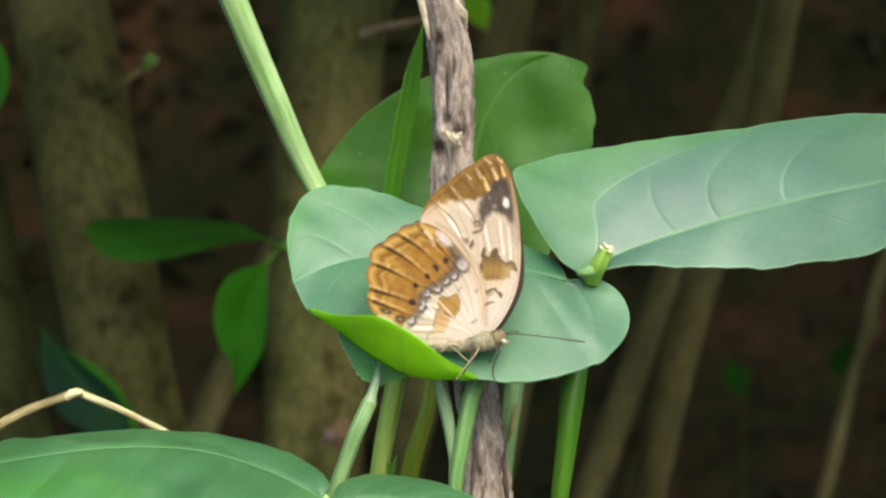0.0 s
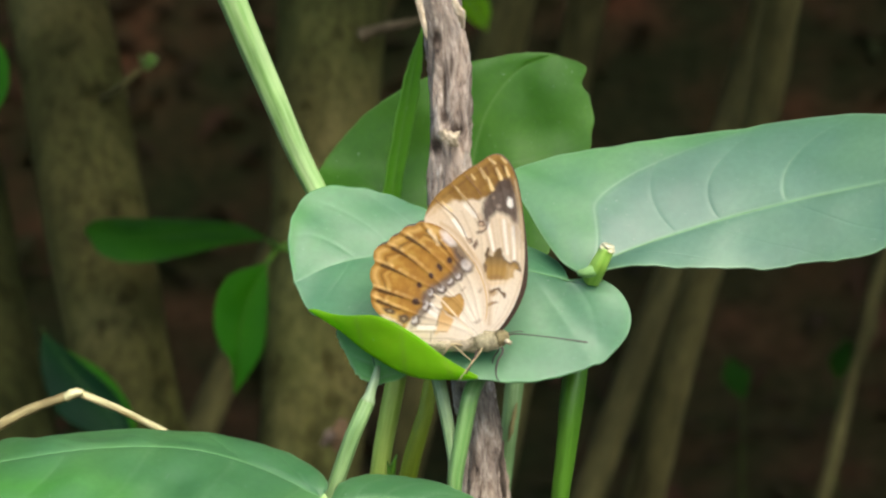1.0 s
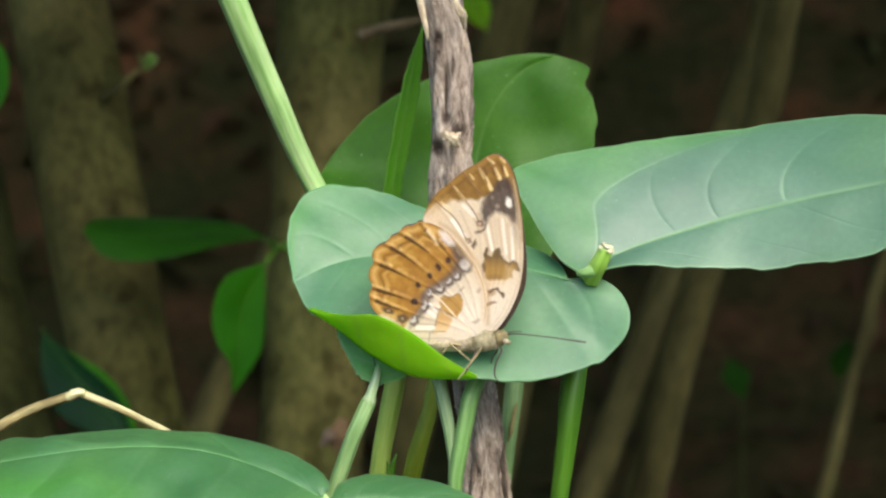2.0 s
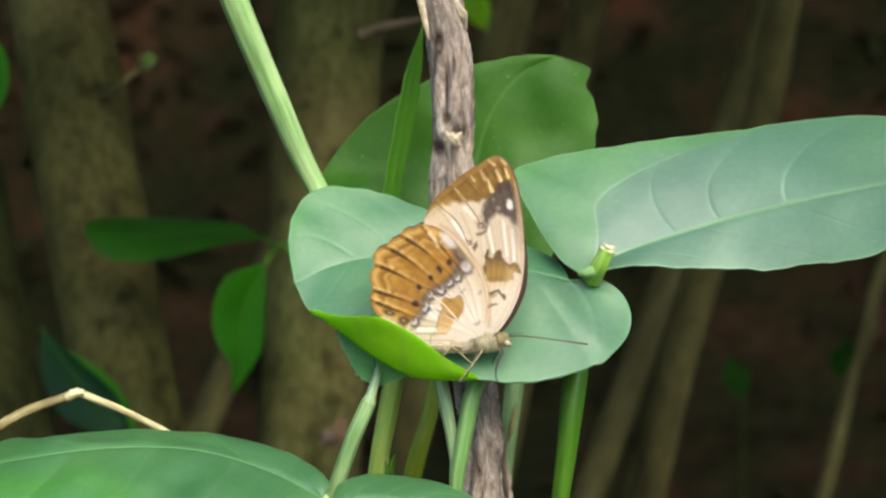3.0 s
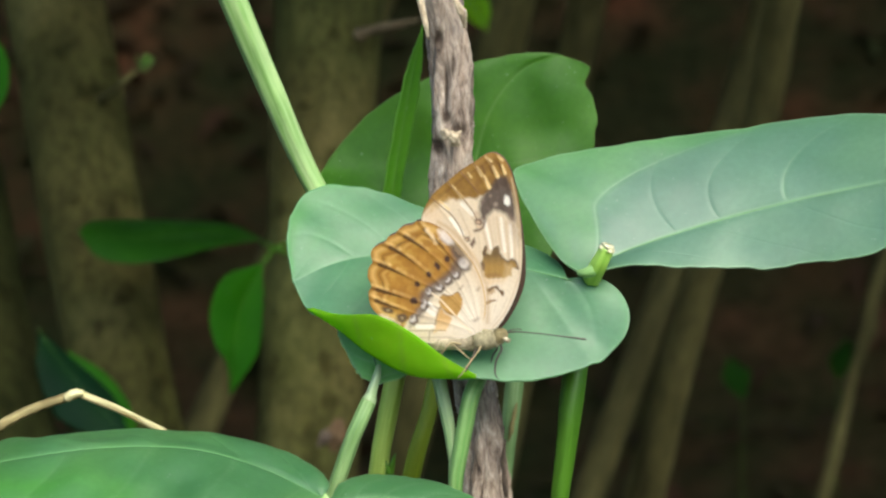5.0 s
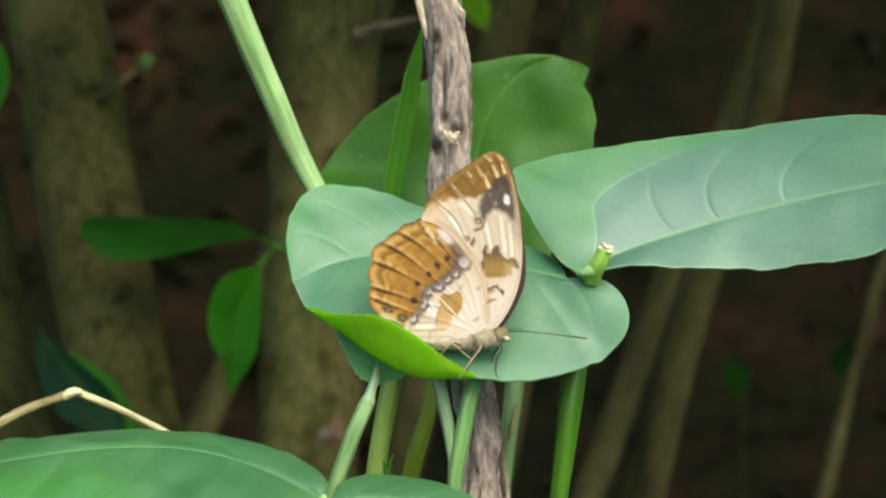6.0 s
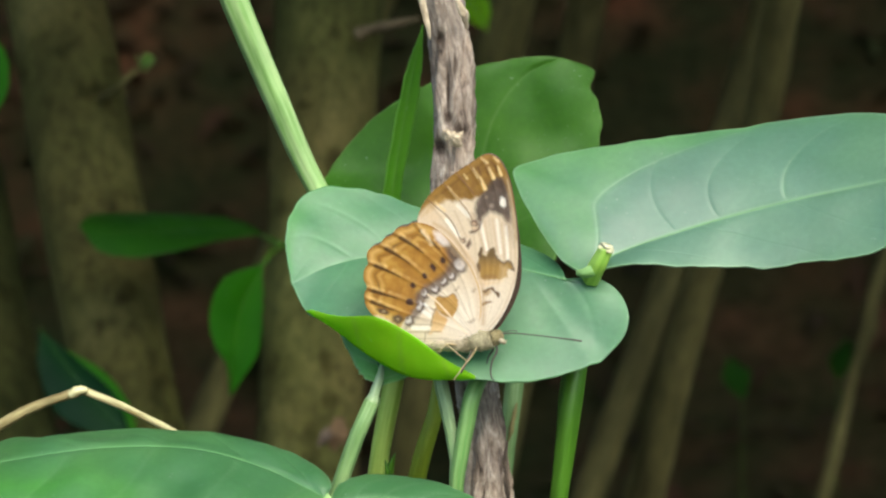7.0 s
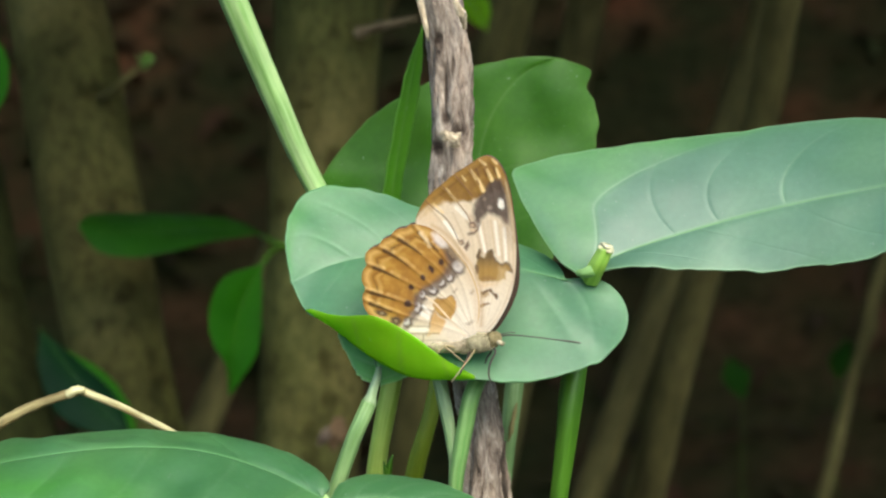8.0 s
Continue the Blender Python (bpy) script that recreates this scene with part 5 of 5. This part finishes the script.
    c = paint(c, 0.7 * stroke(q, upper[1:6], 1.2, 2.5), (0.24, 0.12, 0.04))
    c = paint(c, 0.9 * inside(q, lower, 2), (0.62, 0.35, 0.11))
    c = paint(c, 0.75 * inside(q, lower, 3) * np.clip((p[:, 1] - 566) / 18, 0, 1), (0.84, 0.60, 0.34))
    c = paint(c, 0.75 * stroke(q, [(772, 545), (766, 556), (762, 574), (756, 590)], 1.1, 2.4), (0.28, 0.17, 0.09))
    c = paint(c, 0.9 * tapered(p, [(757, 521), (768, 529), (784, 546), (800, 565), (824, 591)], 1.7, 1.3, 2.0), (0.88, 0.70, 0.48))
    for shape in ([(803, 514), (810, 508), (814, 510), (808, 517)], [(833, 517), (840, 510), (843, 514), (838, 520)], [(826, 572), (836, 565), (840, 568), (830, 574)]):
        c = paint(c, 0.7 * inside(q, shape, 2.5), (0.36, 0.24, 0.15))
    # dark lines and pale streaks of the cream hind margin
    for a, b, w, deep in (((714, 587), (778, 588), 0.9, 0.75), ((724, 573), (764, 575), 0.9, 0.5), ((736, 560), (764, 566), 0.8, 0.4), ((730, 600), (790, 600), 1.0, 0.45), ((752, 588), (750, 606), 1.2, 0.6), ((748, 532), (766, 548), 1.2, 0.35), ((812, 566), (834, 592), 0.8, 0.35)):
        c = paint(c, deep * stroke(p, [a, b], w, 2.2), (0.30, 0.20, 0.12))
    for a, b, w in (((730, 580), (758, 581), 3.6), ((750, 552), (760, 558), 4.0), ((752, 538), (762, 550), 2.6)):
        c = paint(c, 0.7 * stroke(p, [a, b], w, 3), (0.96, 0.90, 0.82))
    front = np.clip((p[:, 0] - 776) / 12, 0, 1) * np.clip((575 - p[:, 1]) / 15, 0, 1)
    c = paint(c, 0.85 * front * np.clip(1.6 - margin / 2.6, 0, 1), (0.64, 0.42, 0.19))
    c = paint(c, 0.3 * front * np.clip(1 - np.abs(margin - 7) / 5, 0, 1), (0.62, 0.44, 0.26))
    return c


def wing(edge, root, colours, veins, away, spread, rings=180, spokes=560):
    """A thin wing: a fan of rings from its root to its outline, pleated along the veins, with its markings."""
    rim = curve_through(edge + [edge[0]], spokes + 1)[:-1]
    at = np.array([np.array(root) * (1 - k / rings) + e * (k / rings) for k in range(1, rings + 1) for e in rim])
    at = np.vstack([np.array(root, float), at])
    near = np.min([path_distance(at, [tuple(v) for v in curve_through(line, 16)]) for line in veins], axis=0)
    span = np.hypot(at[:, 0] - root[0], at[:, 1] - root[1])
    margin = path_distance(at, [tuple(e) for e in rim[::4]] + [tuple(rim[0])])
    if colours:
        flat = at + np.stack([0.7 - 0.0195 * (590 - at[:, 1]), np.full(len(at), -2.0)], axis=1)
        c = colours(flat, margin)
        c = paint(c, 0.55 * np.clip(1 - margin / 2.0, 0, 1) * np.clip((span - 85) / 40, 0, 1), (0.24, 0.12, 0.03))
    else:
        c = np.tile(np.array((0.06, 0.03, 0.015)), (len(at), 1))
    verts = []
    for (x, y), d, s in zip(at, near, span):
        fold = 0.00006 * math.exp(-(d / 3.5) ** 2) + 0.0002 * math.sin(x * 0.042 + y * 0.026)
        verts.append(wing_point(x, y, away + spread * s * U - fold * min(1.0, s / 45)))
    faces = [(0, 1 + k, 1 + (k + 1) % spokes) for k in range(spokes)]
    for r in range(rings - 1):
        a, b = 1 + r * spokes, 1 + (r + 1) * spokes
        faces += [(a + k, b + k, b + (k + 1) % spokes, a + (k + 1) % spokes) for k in range(spokes)]
    return verts, faces, c


def wing_material():
    m, t, b, out = shader("wing_scales")
    at = t.nodes.new("ShaderNodeAttribute")
    at.attribute_name = "marking"
    dust = ramp(t, grain(t, 2600.0, 2.0), [(0.3, (0.93, 0.92, 0.9)), (0.7, (1.05, 1.05, 1.05))])
    body = blend(t, 0.8, at.outputs["Color"], dust, "MULTIPLY")
    t.links.new(body, b.inputs["Base Color"])
    b.inputs["Roughness"].default_value = 0.5
    b.inputs["Sheen Weight"].default_value = 0.15
    bump(t, b, grain(t, 2200.0, 2.0), 0.2, 0.0001)
    tr = node(t, "ShaderNodeBsdfTranslucent")
    t.links.new(body, tr.inputs["Color"])
    mix = node(t, "ShaderNodeMixShader", Fac=0.22)
    t.links.new(b.outputs[0], mix.inputs[1])
    t.links.new(tr.outputs[0], mix.inputs[2])
    t.links.new(mix.outputs[0], out.inputs["Surface"])
    return m


def plain(name, colour, rough=0.6, scale=1500.0):
    m, t, b, out = shader(name)
    t.links.new(ramp(t, grain(t, scale, 3.0), [(0.3, tuple(0.6 * v for v in colour)), (0.7, tuple(1.15 * v for v in colour))]), b.inputs["Base Color"])
    b.inputs["Roughness"].default_value = rough
    bump(t, b, grain(t, scale, 3.0), 0.4, 0.0002)
    return m


WING = wing_material()
FUR = plain("thorax_fur", (0.31, 0.265, 0.155), 0.8)
FUR_DARK = plain("abdomen_fur", (0.43, 0.35, 0.23), 0.8)
HEAD = plain("olive_head_fur", (0.19, 0.15, 0.065), 0.8)
EYE_SHINE = plain("eye", (0.5, 0.42, 0.28), 0.25)
LEG_PALE, LEG_DARK = plain("pale_leg", (0.37, 0.285, 0.14)), plain("dark_leg", (0.06, 0.045, 0.032))
butterfly = thing("butterfly", BODY, "cream and golden-brown butterfly with closed wings perched on a leaf", "butterfly")


def add_wing(name, mesh, label=""):
    ob = part(name, mesh[:2], WING, butterfly, label)
    a = ob.data.attributes.new("marking", "FLOAT_COLOR", "POINT")
    a.data.foreach_set("color", np.hstack([mesh[2], np.ones((len(mesh[2]), 1))]).astype(np.float32).ravel())
    return thicken(ob, 0.00006)


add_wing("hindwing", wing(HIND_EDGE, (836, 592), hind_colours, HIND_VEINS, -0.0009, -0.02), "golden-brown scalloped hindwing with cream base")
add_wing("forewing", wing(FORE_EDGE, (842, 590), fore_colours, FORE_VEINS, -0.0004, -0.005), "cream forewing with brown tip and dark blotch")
add_wing("forewing", wing([(x + 2 + 8 * min(1.0, max(0.0, (y - 400) / 110)), y + 2) for x, y in FORE_EDGE], (846, 592), None, FORE_VEINS, 0.0006, 0.05, 30, 120), "dark brown inner face of the far forewing")
add_wing("hindwing", wing([(x + 2, y + 2) for x, y in HIND_EDGE], (838, 592), None, HIND_VEINS, 0.0009, 0.04, 30, 120))


def body_curve(points):
    return [tuple(wing_point(x, y, a)) for x, y, a in points]


def hairs(points, radius, count, length, seed):
    """Short fine hairs standing on a body curve, swept back."""
    rng = random.Random(seed)
    line = curve_through(body_curve(points), 60)
    verts, faces = [], []
    for _ in range(count):
        c = Vector(line[rng.randrange(4, 56)])
        out = Vector((rng.uniform(-0.3, 0.3), rng.gauss(0, 1), rng.gauss(0, 1))).normalized()
        root = c + out * radius * 0.9
        tip = root + (out + Vector((-0.9, 0, 0))).normalized() * length * rng.uniform(0.5, 1.2)
        side = (tip - root).cross(Vector((0, 1, 0.3))).normalized() * 0.00005
        k = len(verts)
        verts += [root - side, root + side, tip]
        faces.append((k, k + 1, k + 2))
    return verts, faces


part("abdomen", tube(body_curve([(838, 606, 0), (815, 612, 0), (780, 614, 0), (745, 612, 0), (728, 610, 0)]), [0.0011, 0.00125, 0.00115, 0.0009, 0.0003], 20, 60, rough=0.08, rough_scale=900.0), FUR_DARK, butterfly)
thorax = part("thorax", tube(body_curve([(818, 612, 0), (832, 610, 0), (848, 608, 0), (864, 606, 0), (874, 603, 0)]), [0.0008, 0.0016, 0.0018, 0.0015, 0.0009], 22, 40, rough=0.08, rough_scale=900.0), FUR, butterfly)
part("fur", hairs([(815, 612, 0), (845, 608, 0), (876, 603, 0)], 0.0015, 1500, 0.0006, 4), FUR, thorax)
part("fur", hairs([(745, 612, 0), (780, 613, 0), (820, 612, 0)], 0.0012, 700, 0.0005, 6), FUR_DARK, butterfly)
head = part("head", tube(body_curve([(860, 606, 0), (870, 604, 0), (881, 602, 0), (889, 603, 0)]), [0.001, 0.0014, 0.00125, 0.0005], 20, 30, rough=0.06, rough_scale=1200.0), HEAD, butterfly)
part("eye", tube(body_curve([(881, 605, -0.0009), (885, 606, -0.0011), (889, 606, -0.0008)]), [0.0003, 0.00045, 0.0002], 14, 12), EYE_SHINE, head, "glossy pale eye")
part("palp", tube(body_curve([(884, 609, -0.0003), (890, 611, -0.0004), (893, 606, -0.0004)]), [0.0003, 0.0003, 0.0001], 8, 12), FUR, head)
part("antenna", tube(body_curve([(886, 596, -0.0003), (905, 594, -0.0006), (940, 596, -0.001), (980, 600, -0.0014), (1016, 604, -0.0018), (1027, 605, -0.002)]), [0.00013, 0.00011, 0.00008, 0.00009, 0.00014, 0.00012], 8, 50), LEG_DARK, head)
part("antenna", tube(body_curve([(886, 595, 0.0003), (900, 594, 0.0012), (908, 595, 0.002), (914, 597, 0.0024)]), [0.00009, 0.00008, 0.00008, 0.0001], 8, 30), LEG_DARK, head)
for points, skin in (
        ([(874, 616, -0.0005), (877, 622, -0.0012), (867, 642, -0.0016), (864, 656, -0.0018), (865, 668, -0.0018), (870, 676, -0.0018)], LEG_DARK),
        ([(832, 622, -0.0008), (828, 630, -0.002), (820, 644, -0.0026), (814, 655, -0.0028), (811, 661, -0.0028)], LEG_DARK),
        ([(842, 616, -0.0012), (834, 626, -0.0024), (820, 641, -0.0034), (806, 658, -0.004), (798, 668, -0.0042)], LEG_PALE),
        ([(806, 614, -0.0012), (788, 609, -0.0022), (798, 617, -0.0026), (816, 632, -0.003), (824, 638, -0.003)], LEG_PALE),
        ([(802, 612, -0.0012), (789, 609, -0.0018), (778, 619, -0.0022), (768, 630, -0.0024)], LEG_PALE),
        ([(866, 618, 0.0006), (870, 628, 0.0014), (862, 640, 0.0016), (858, 654, 0.0016)], LEG_DARK)):
    thick = 1.5 if skin is LEG_DARK else 1.0
    part("leg", tube(body_curve(points), [0.00013 * thick, 0.00011 * thick, 0.0001 * thick, 0.00008], 8, 30), skin, butterfly)



# ---- what moves ----
def sway(ob, rows):
    """Rows of seconds, shift to the side and up in metres, and turn in degrees."""
    x, y, z = ob["base"]
    walk(ob, [(t, pose(x + dx, y, z + dz, 0, turn, 0)) for t, dx, dz, turn in rows])


def motions():
    sway(woody_stick, [(0, 0.00030, 0.00005, 0.00), (0.5, 0.00000, 0.00005, 0.00), (1, -0.00010, 0.00015, 0.00), (1.5, 0.00000, -0.00000, 0.00), (3, 0.00025, -0.00000, 0.00), (3.5, 0.00000, -0.00000, 0.00), (4, -0.00029, 0.00015, 0.00), (4.5, 0.00030, 0.00025, 0.00), (6, -0.00014, 0.00015, 0.00), (6.5, 0.00034, -0.00000, 0.00), (7, 0.00049, 0.00010, 0.00), (7.5, 0.00059, -0.00000, 0.00), (8, 0.00015, -0.00000, 0.00)])
    sway(compound_leaf, [(0, 0.00041, -0.00000, 0.00), (0.5, 0.00014, -0.00000, 0.00), (1, 0.00048, -0.00000, 0.00), (1.5, 0.00028, -0.00000, 0.00), (3, 0.00055, -0.00007, 0.00), (3.5, 0.00000, -0.00000, 0.00), (4, -0.00013, -0.00000, 0.00), (4.5, 0.00048, -0.00000, 0.00), (6, 0.00028, -0.00000, 0.00), (6.5, 0.00041, -0.00000, 0.00), (7, 0.00028, -0.00000, 0.00), (7.5, 0.00063, -0.00000, 0.00), (8, 0.00028, -0.00000, 0.00)])
    sway(perch_leaflet, [(0, -0.00003, -0.00002, 0.22), (0.5, 0.00003, -0.00004, -0.13), (1, 0.00012, 0.00000, 0.16), (1.5, 0.00011, 0.00016, 0.19), (3, 0.00008, 0.00003, 0.04), (3.5, 0.00000, 0.00000, 0.00), (4, 0.00000, 0.00002, -0.30), (4.5, -0.00007, 0.00015, 0.07), (6, 0.00002, 0.00018, 0.13), (6.5, -0.00000, 0.00013, 0.11), (7, -0.00011, 0.00009, -0.19), (7.5, -0.00018, -0.00004, -0.14), (8, -0.00017, 0.00004, 0.04)])
    sway(long_leaflet, [(0, -0.00021, -0.00013, -0.05), (0.5, -0.00012, -0.00009, -0.31), (1, -0.00024, -0.00018, -0.09), (1.5, -0.00017, -0.00001, 0.13), (3, -0.00028, -0.00008, 0.34), (3.5, 0.00000, 0.00000, 0.00), (4, -0.00007, -0.00002, -0.19), (4.5, -0.00008, -0.00005, -0.07), (6, -0.00028, -0.00014, 0.23), (6.5, -0.00009, 0.00001, 0.48), (7, -0.00005, 0.00005, 0.07), (7.5, -0.00028, -0.00014, 0.95), (8, -0.00031, -0.00024, 0.69)])
    sway(butterfly, [(0, 0.00040, -0.00000, 0.00), (0.5, 0.00027, -0.00012, -0.21), (1, 0.00093, 0.00001, 0.31), (1.5, 0.00066, 0.00014, 0.31), (3, 0.00091, -0.00029, 0.22), (3.5, 0.00000, -0.00000, 0.00), (4, -0.00013, -0.00042, 0.18), (4.5, 0.00055, 0.00004, -0.08), (6, 0.00076, 0.00039, -0.66), (6.5, 0.00045, 0.00019, 0.12), (7, 0.00002, 0.00006, -0.29), (7.5, 0.00023, -0.00024, -0.35), (8, -0.00026, -0.00022, -0.28)])
    sway(back_leaf, [(0, -0.00031, 0.00062, 0.00), (0.5, -0.00062, 0.00055, 0.00), (1, -0.00054, 0.00047, 0.00), (1.5, -0.00023, 0.00038, 0.00), (3, 0.00016, 0.00008, 0.00), (3.5, 0.00000, -0.00000, 0.00), (4, -0.00054, 0.00031, 0.00), (4.5, 0.00008, 0.00047, 0.00), (6, -0.00015, 0.00015, 0.00), (6.5, 0.00070, -0.00016, 0.00), (7, 0.00093, -0.00023, 0.00), (7.5, 0.00093, -0.00016, 0.00), (8, 0.00031, -0.00023, 0.00)])
    sway(green_stem, [(0, 0.00029, -0.00000, 0.00), (0.5, 0.00000, -0.00014, 0.00), (1, 0.00014, -0.00000, 0.00), (1.5, 0.00014, -0.00000, 0.00), (3, 0.00042, -0.00000, 0.00), (3.5, 0.00000, -0.00000, 0.00), (4, -0.00029, -0.00014, 0.00), (4.5, 0.00029, -0.00000, 0.00), (6, 0.00014, -0.00000, 0.00), (6.5, 0.00056, -0.00000, 0.00), (7, 0.00042, -0.00000, 0.00), (7.5, 0.00071, -0.00014, 0.00), (8, 0.00029, -0.00000, 0.00)])
    sway(dry_stalk, [(0, 0.00013, 0.00014, 0.00), (0.5, -0.00013, 0.00014, 0.00), (1, 0.00013, 0.00014, 0.00), (1.5, 0.00041, 0.00014, 0.00), (3, 0.00028, 0.00014, 0.00), (3.5, 0.00000, -0.00000, 0.00), (4, -0.00041, 0.00014, 0.00), (4.5, 0.00028, -0.00000, 0.00), (6, -0.00013, 0.00028, 0.00), (6.5, 0.00069, 0.00041, 0.00), (7, 0.00083, 0.00056, 0.00), (7.5, 0.00111, 0.00041, 0.00), (8, 0.00041, 0.00056, 0.00)])
    sway(low_leaf, [(0, 0.00013, -0.00000, 0.00), (0.5, -0.00006, 0.00007, 0.00), (1, -0.00013, 0.00007, 0.00), (1.5, 0.00000, 0.00007, 0.00), (3, 0.00013, -0.00000, 0.00), (3.5, 0.00000, -0.00000, 0.00), (4, -0.00026, 0.00007, 0.00), (4.5, 0.00013, 0.00013, 0.00), (6, -0.00013, -0.00000, 0.00), (6.5, 0.00027, 0.00007, 0.00), (7, 0.00040, 0.00013, 0.00), (7.5, 0.00053, 0.00007, 0.00), (8, 0.00013, -0.00000, 0.00)])
    sway(under_leaf, [(0, 0.00013, -0.00000, 0.00), (0.5, -0.00013, -0.00000, 0.00), (1, -0.00013, 0.00013, 0.00), (1.5, 0.00000, 0.00013, 0.00), (3, 0.00000, -0.00000, 0.00), (3.5, 0.00000, -0.00000, 0.00), (4, -0.00028, 0.00013, 0.00), (4.5, 0.00013, 0.00028, 0.00), (6, -0.00013, 0.00013, 0.00), (6.5, 0.00028, -0.00000, 0.00), (7, 0.00055, 0.00013, 0.00), (7.5, 0.00041, 0.00013, 0.00), (8, 0.00013, -0.00000, 0.00)])
    sway(trunk_left, [(0, 0.00059, -0.00000, 0.00), (0.5, 0.00059, -0.00000, 0.00), (1, 0.00029, -0.00000, 0.00), (1.5, 0.00029, 0.00031, 0.00), (3, 0.00000, 0.00031, 0.00), (3.5, 0.00000, -0.00000, 0.00), (4, 0.00000, -0.00000, 0.00), (4.5, -0.00029, -0.00029, 0.00), (6, -0.00117, -0.00000, 0.00), (6.5, -0.00088, -0.00000, 0.00), (7, -0.00029, -0.00000, 0.00), (7.5, -0.00059, 0.00059, 0.00), (8, -0.00059, 0.00031, 0.00)])
    sway(trunk_middle, [(0, 0.00055, -0.00013, 0.00), (0.5, 0.00055, -0.00027, 0.00), (1, 0.00028, -0.00013, 0.00), (1.5, 0.00028, -0.00013, 0.00), (3, 0.00000, -0.00000, 0.00), (3.5, 0.00000, -0.00000, 0.00), (4, 0.00000, -0.00013, 0.00), (4.5, -0.00041, -0.00041, 0.00), (6, -0.00110, 0.00013, 0.00), (6.5, -0.00082, 0.00013, 0.00), (7, -0.00068, 0.00013, 0.00), (7.5, -0.00082, 0.00013, 0.00), (8, -0.00082, 0.00027, 0.00)])
    sway(shade_leaf, [(0, 0.00026, -0.00000, 0.00), (0.5, 0.00052, -0.00026, 0.00), (1, 0.00052, -0.00026, 0.00), (1.5, 0.00026, -0.00000, 0.00), (3, 0.00000, -0.00000, 0.00), (3.5, 0.00000, -0.00000, 0.00), (4, 0.00000, -0.00000, 0.00), (4.5, -0.00080, -0.00080, 0.00), (6, -0.00133, 0.00028, 0.00), (6.5, -0.00133, 0.00080, 0.00), (7, -0.00080, 0.00133, 0.00), (7.5, -0.00107, 0.00080, 0.00), (8, -0.00133, 0.00133, 0.00)])
    sway(hanging_leaf, [(0, 0.00051, -0.00000, 0.00), (0.5, 0.00051, -0.00000, 0.00), (1, 0.00051, -0.00000, 0.00), (1.5, 0.00000, -0.00000, 0.00), (3, 0.00000, -0.00000, 0.00), (3.5, 0.00000, -0.00000, 0.00), (4, 0.00000, -0.00000, 0.00), (4.5, -0.00027, -0.00000, 0.00), (6, -0.00130, -0.00052, 0.00), (6.5, -0.00130, -0.00052, 0.00), (7, -0.00078, -0.00052, 0.00), (7.5, -0.00130, -0.00052, 0.00), (8, -0.00105, -0.00052, 0.00)])
    sway(dark_leaf, [(0, 0.00025, -0.00025, 0.00), (0.5, 0.00025, -0.00025, 0.00), (1, 0.00025, -0.00025, 0.00), (1.5, 0.00025, -0.00025, 0.00), (3, 0.00000, -0.00000, 0.00), (3.5, 0.00000, -0.00000, 0.00), (4, 0.00000, -0.00025, 0.00), (4.5, -0.00052, -0.00052, 0.00), (6, -0.00103, 0.00025, 0.00), (6.5, -0.00052, -0.00025, 0.00), (7, -0.00052, 0.00025, 0.00), (7.5, -0.00052, 0.00025, 0.00), (8, -0.00052, 0.00025, 0.00)])
    sway(yellow_stem, [(0, 0.00016, -0.00000, 0.00), (0.5, 0.00016, 0.00016, 0.00), (1, 0.00016, 0.00016, 0.00), (1.5, 0.00016, 0.00016, 0.00), (3, -0.00016, 0.00016, 0.00), (3.5, 0.00000, -0.00000, 0.00), (4, -0.00016, 0.00016, 0.00), (4.5, 0.00000, 0.00032, 0.00), (6, -0.00048, 0.00016, 0.00), (6.5, -0.00063, 0.00032, 0.00), (7, -0.00016, 0.00032, 0.00), (7.5, -0.00016, 0.00032, 0.00), (8, -0.00048, 0.00016, 0.00)])
    sway(sprout, [(0, 0.00056, -0.00000, 0.00), (0.5, 0.00056, -0.00000, 0.00), (1, 0.00029, -0.00000, 0.00), (1.5, 0.00029, -0.00000, 0.00), (3, 0.00000, 0.00027, 0.00), (3.5, 0.00000, -0.00000, 0.00), (4, 0.00000, -0.00000, 0.00), (4.5, -0.00054, -0.00027, 0.00), (6, -0.00083, -0.00000, 0.00), (6.5, -0.00054, 0.00027, 0.00), (7, -0.00054, -0.00000, 0.00), (7.5, -0.00054, 0.00027, 0.00), (8, -0.00054, 0.00027, 0.00)])


motions()
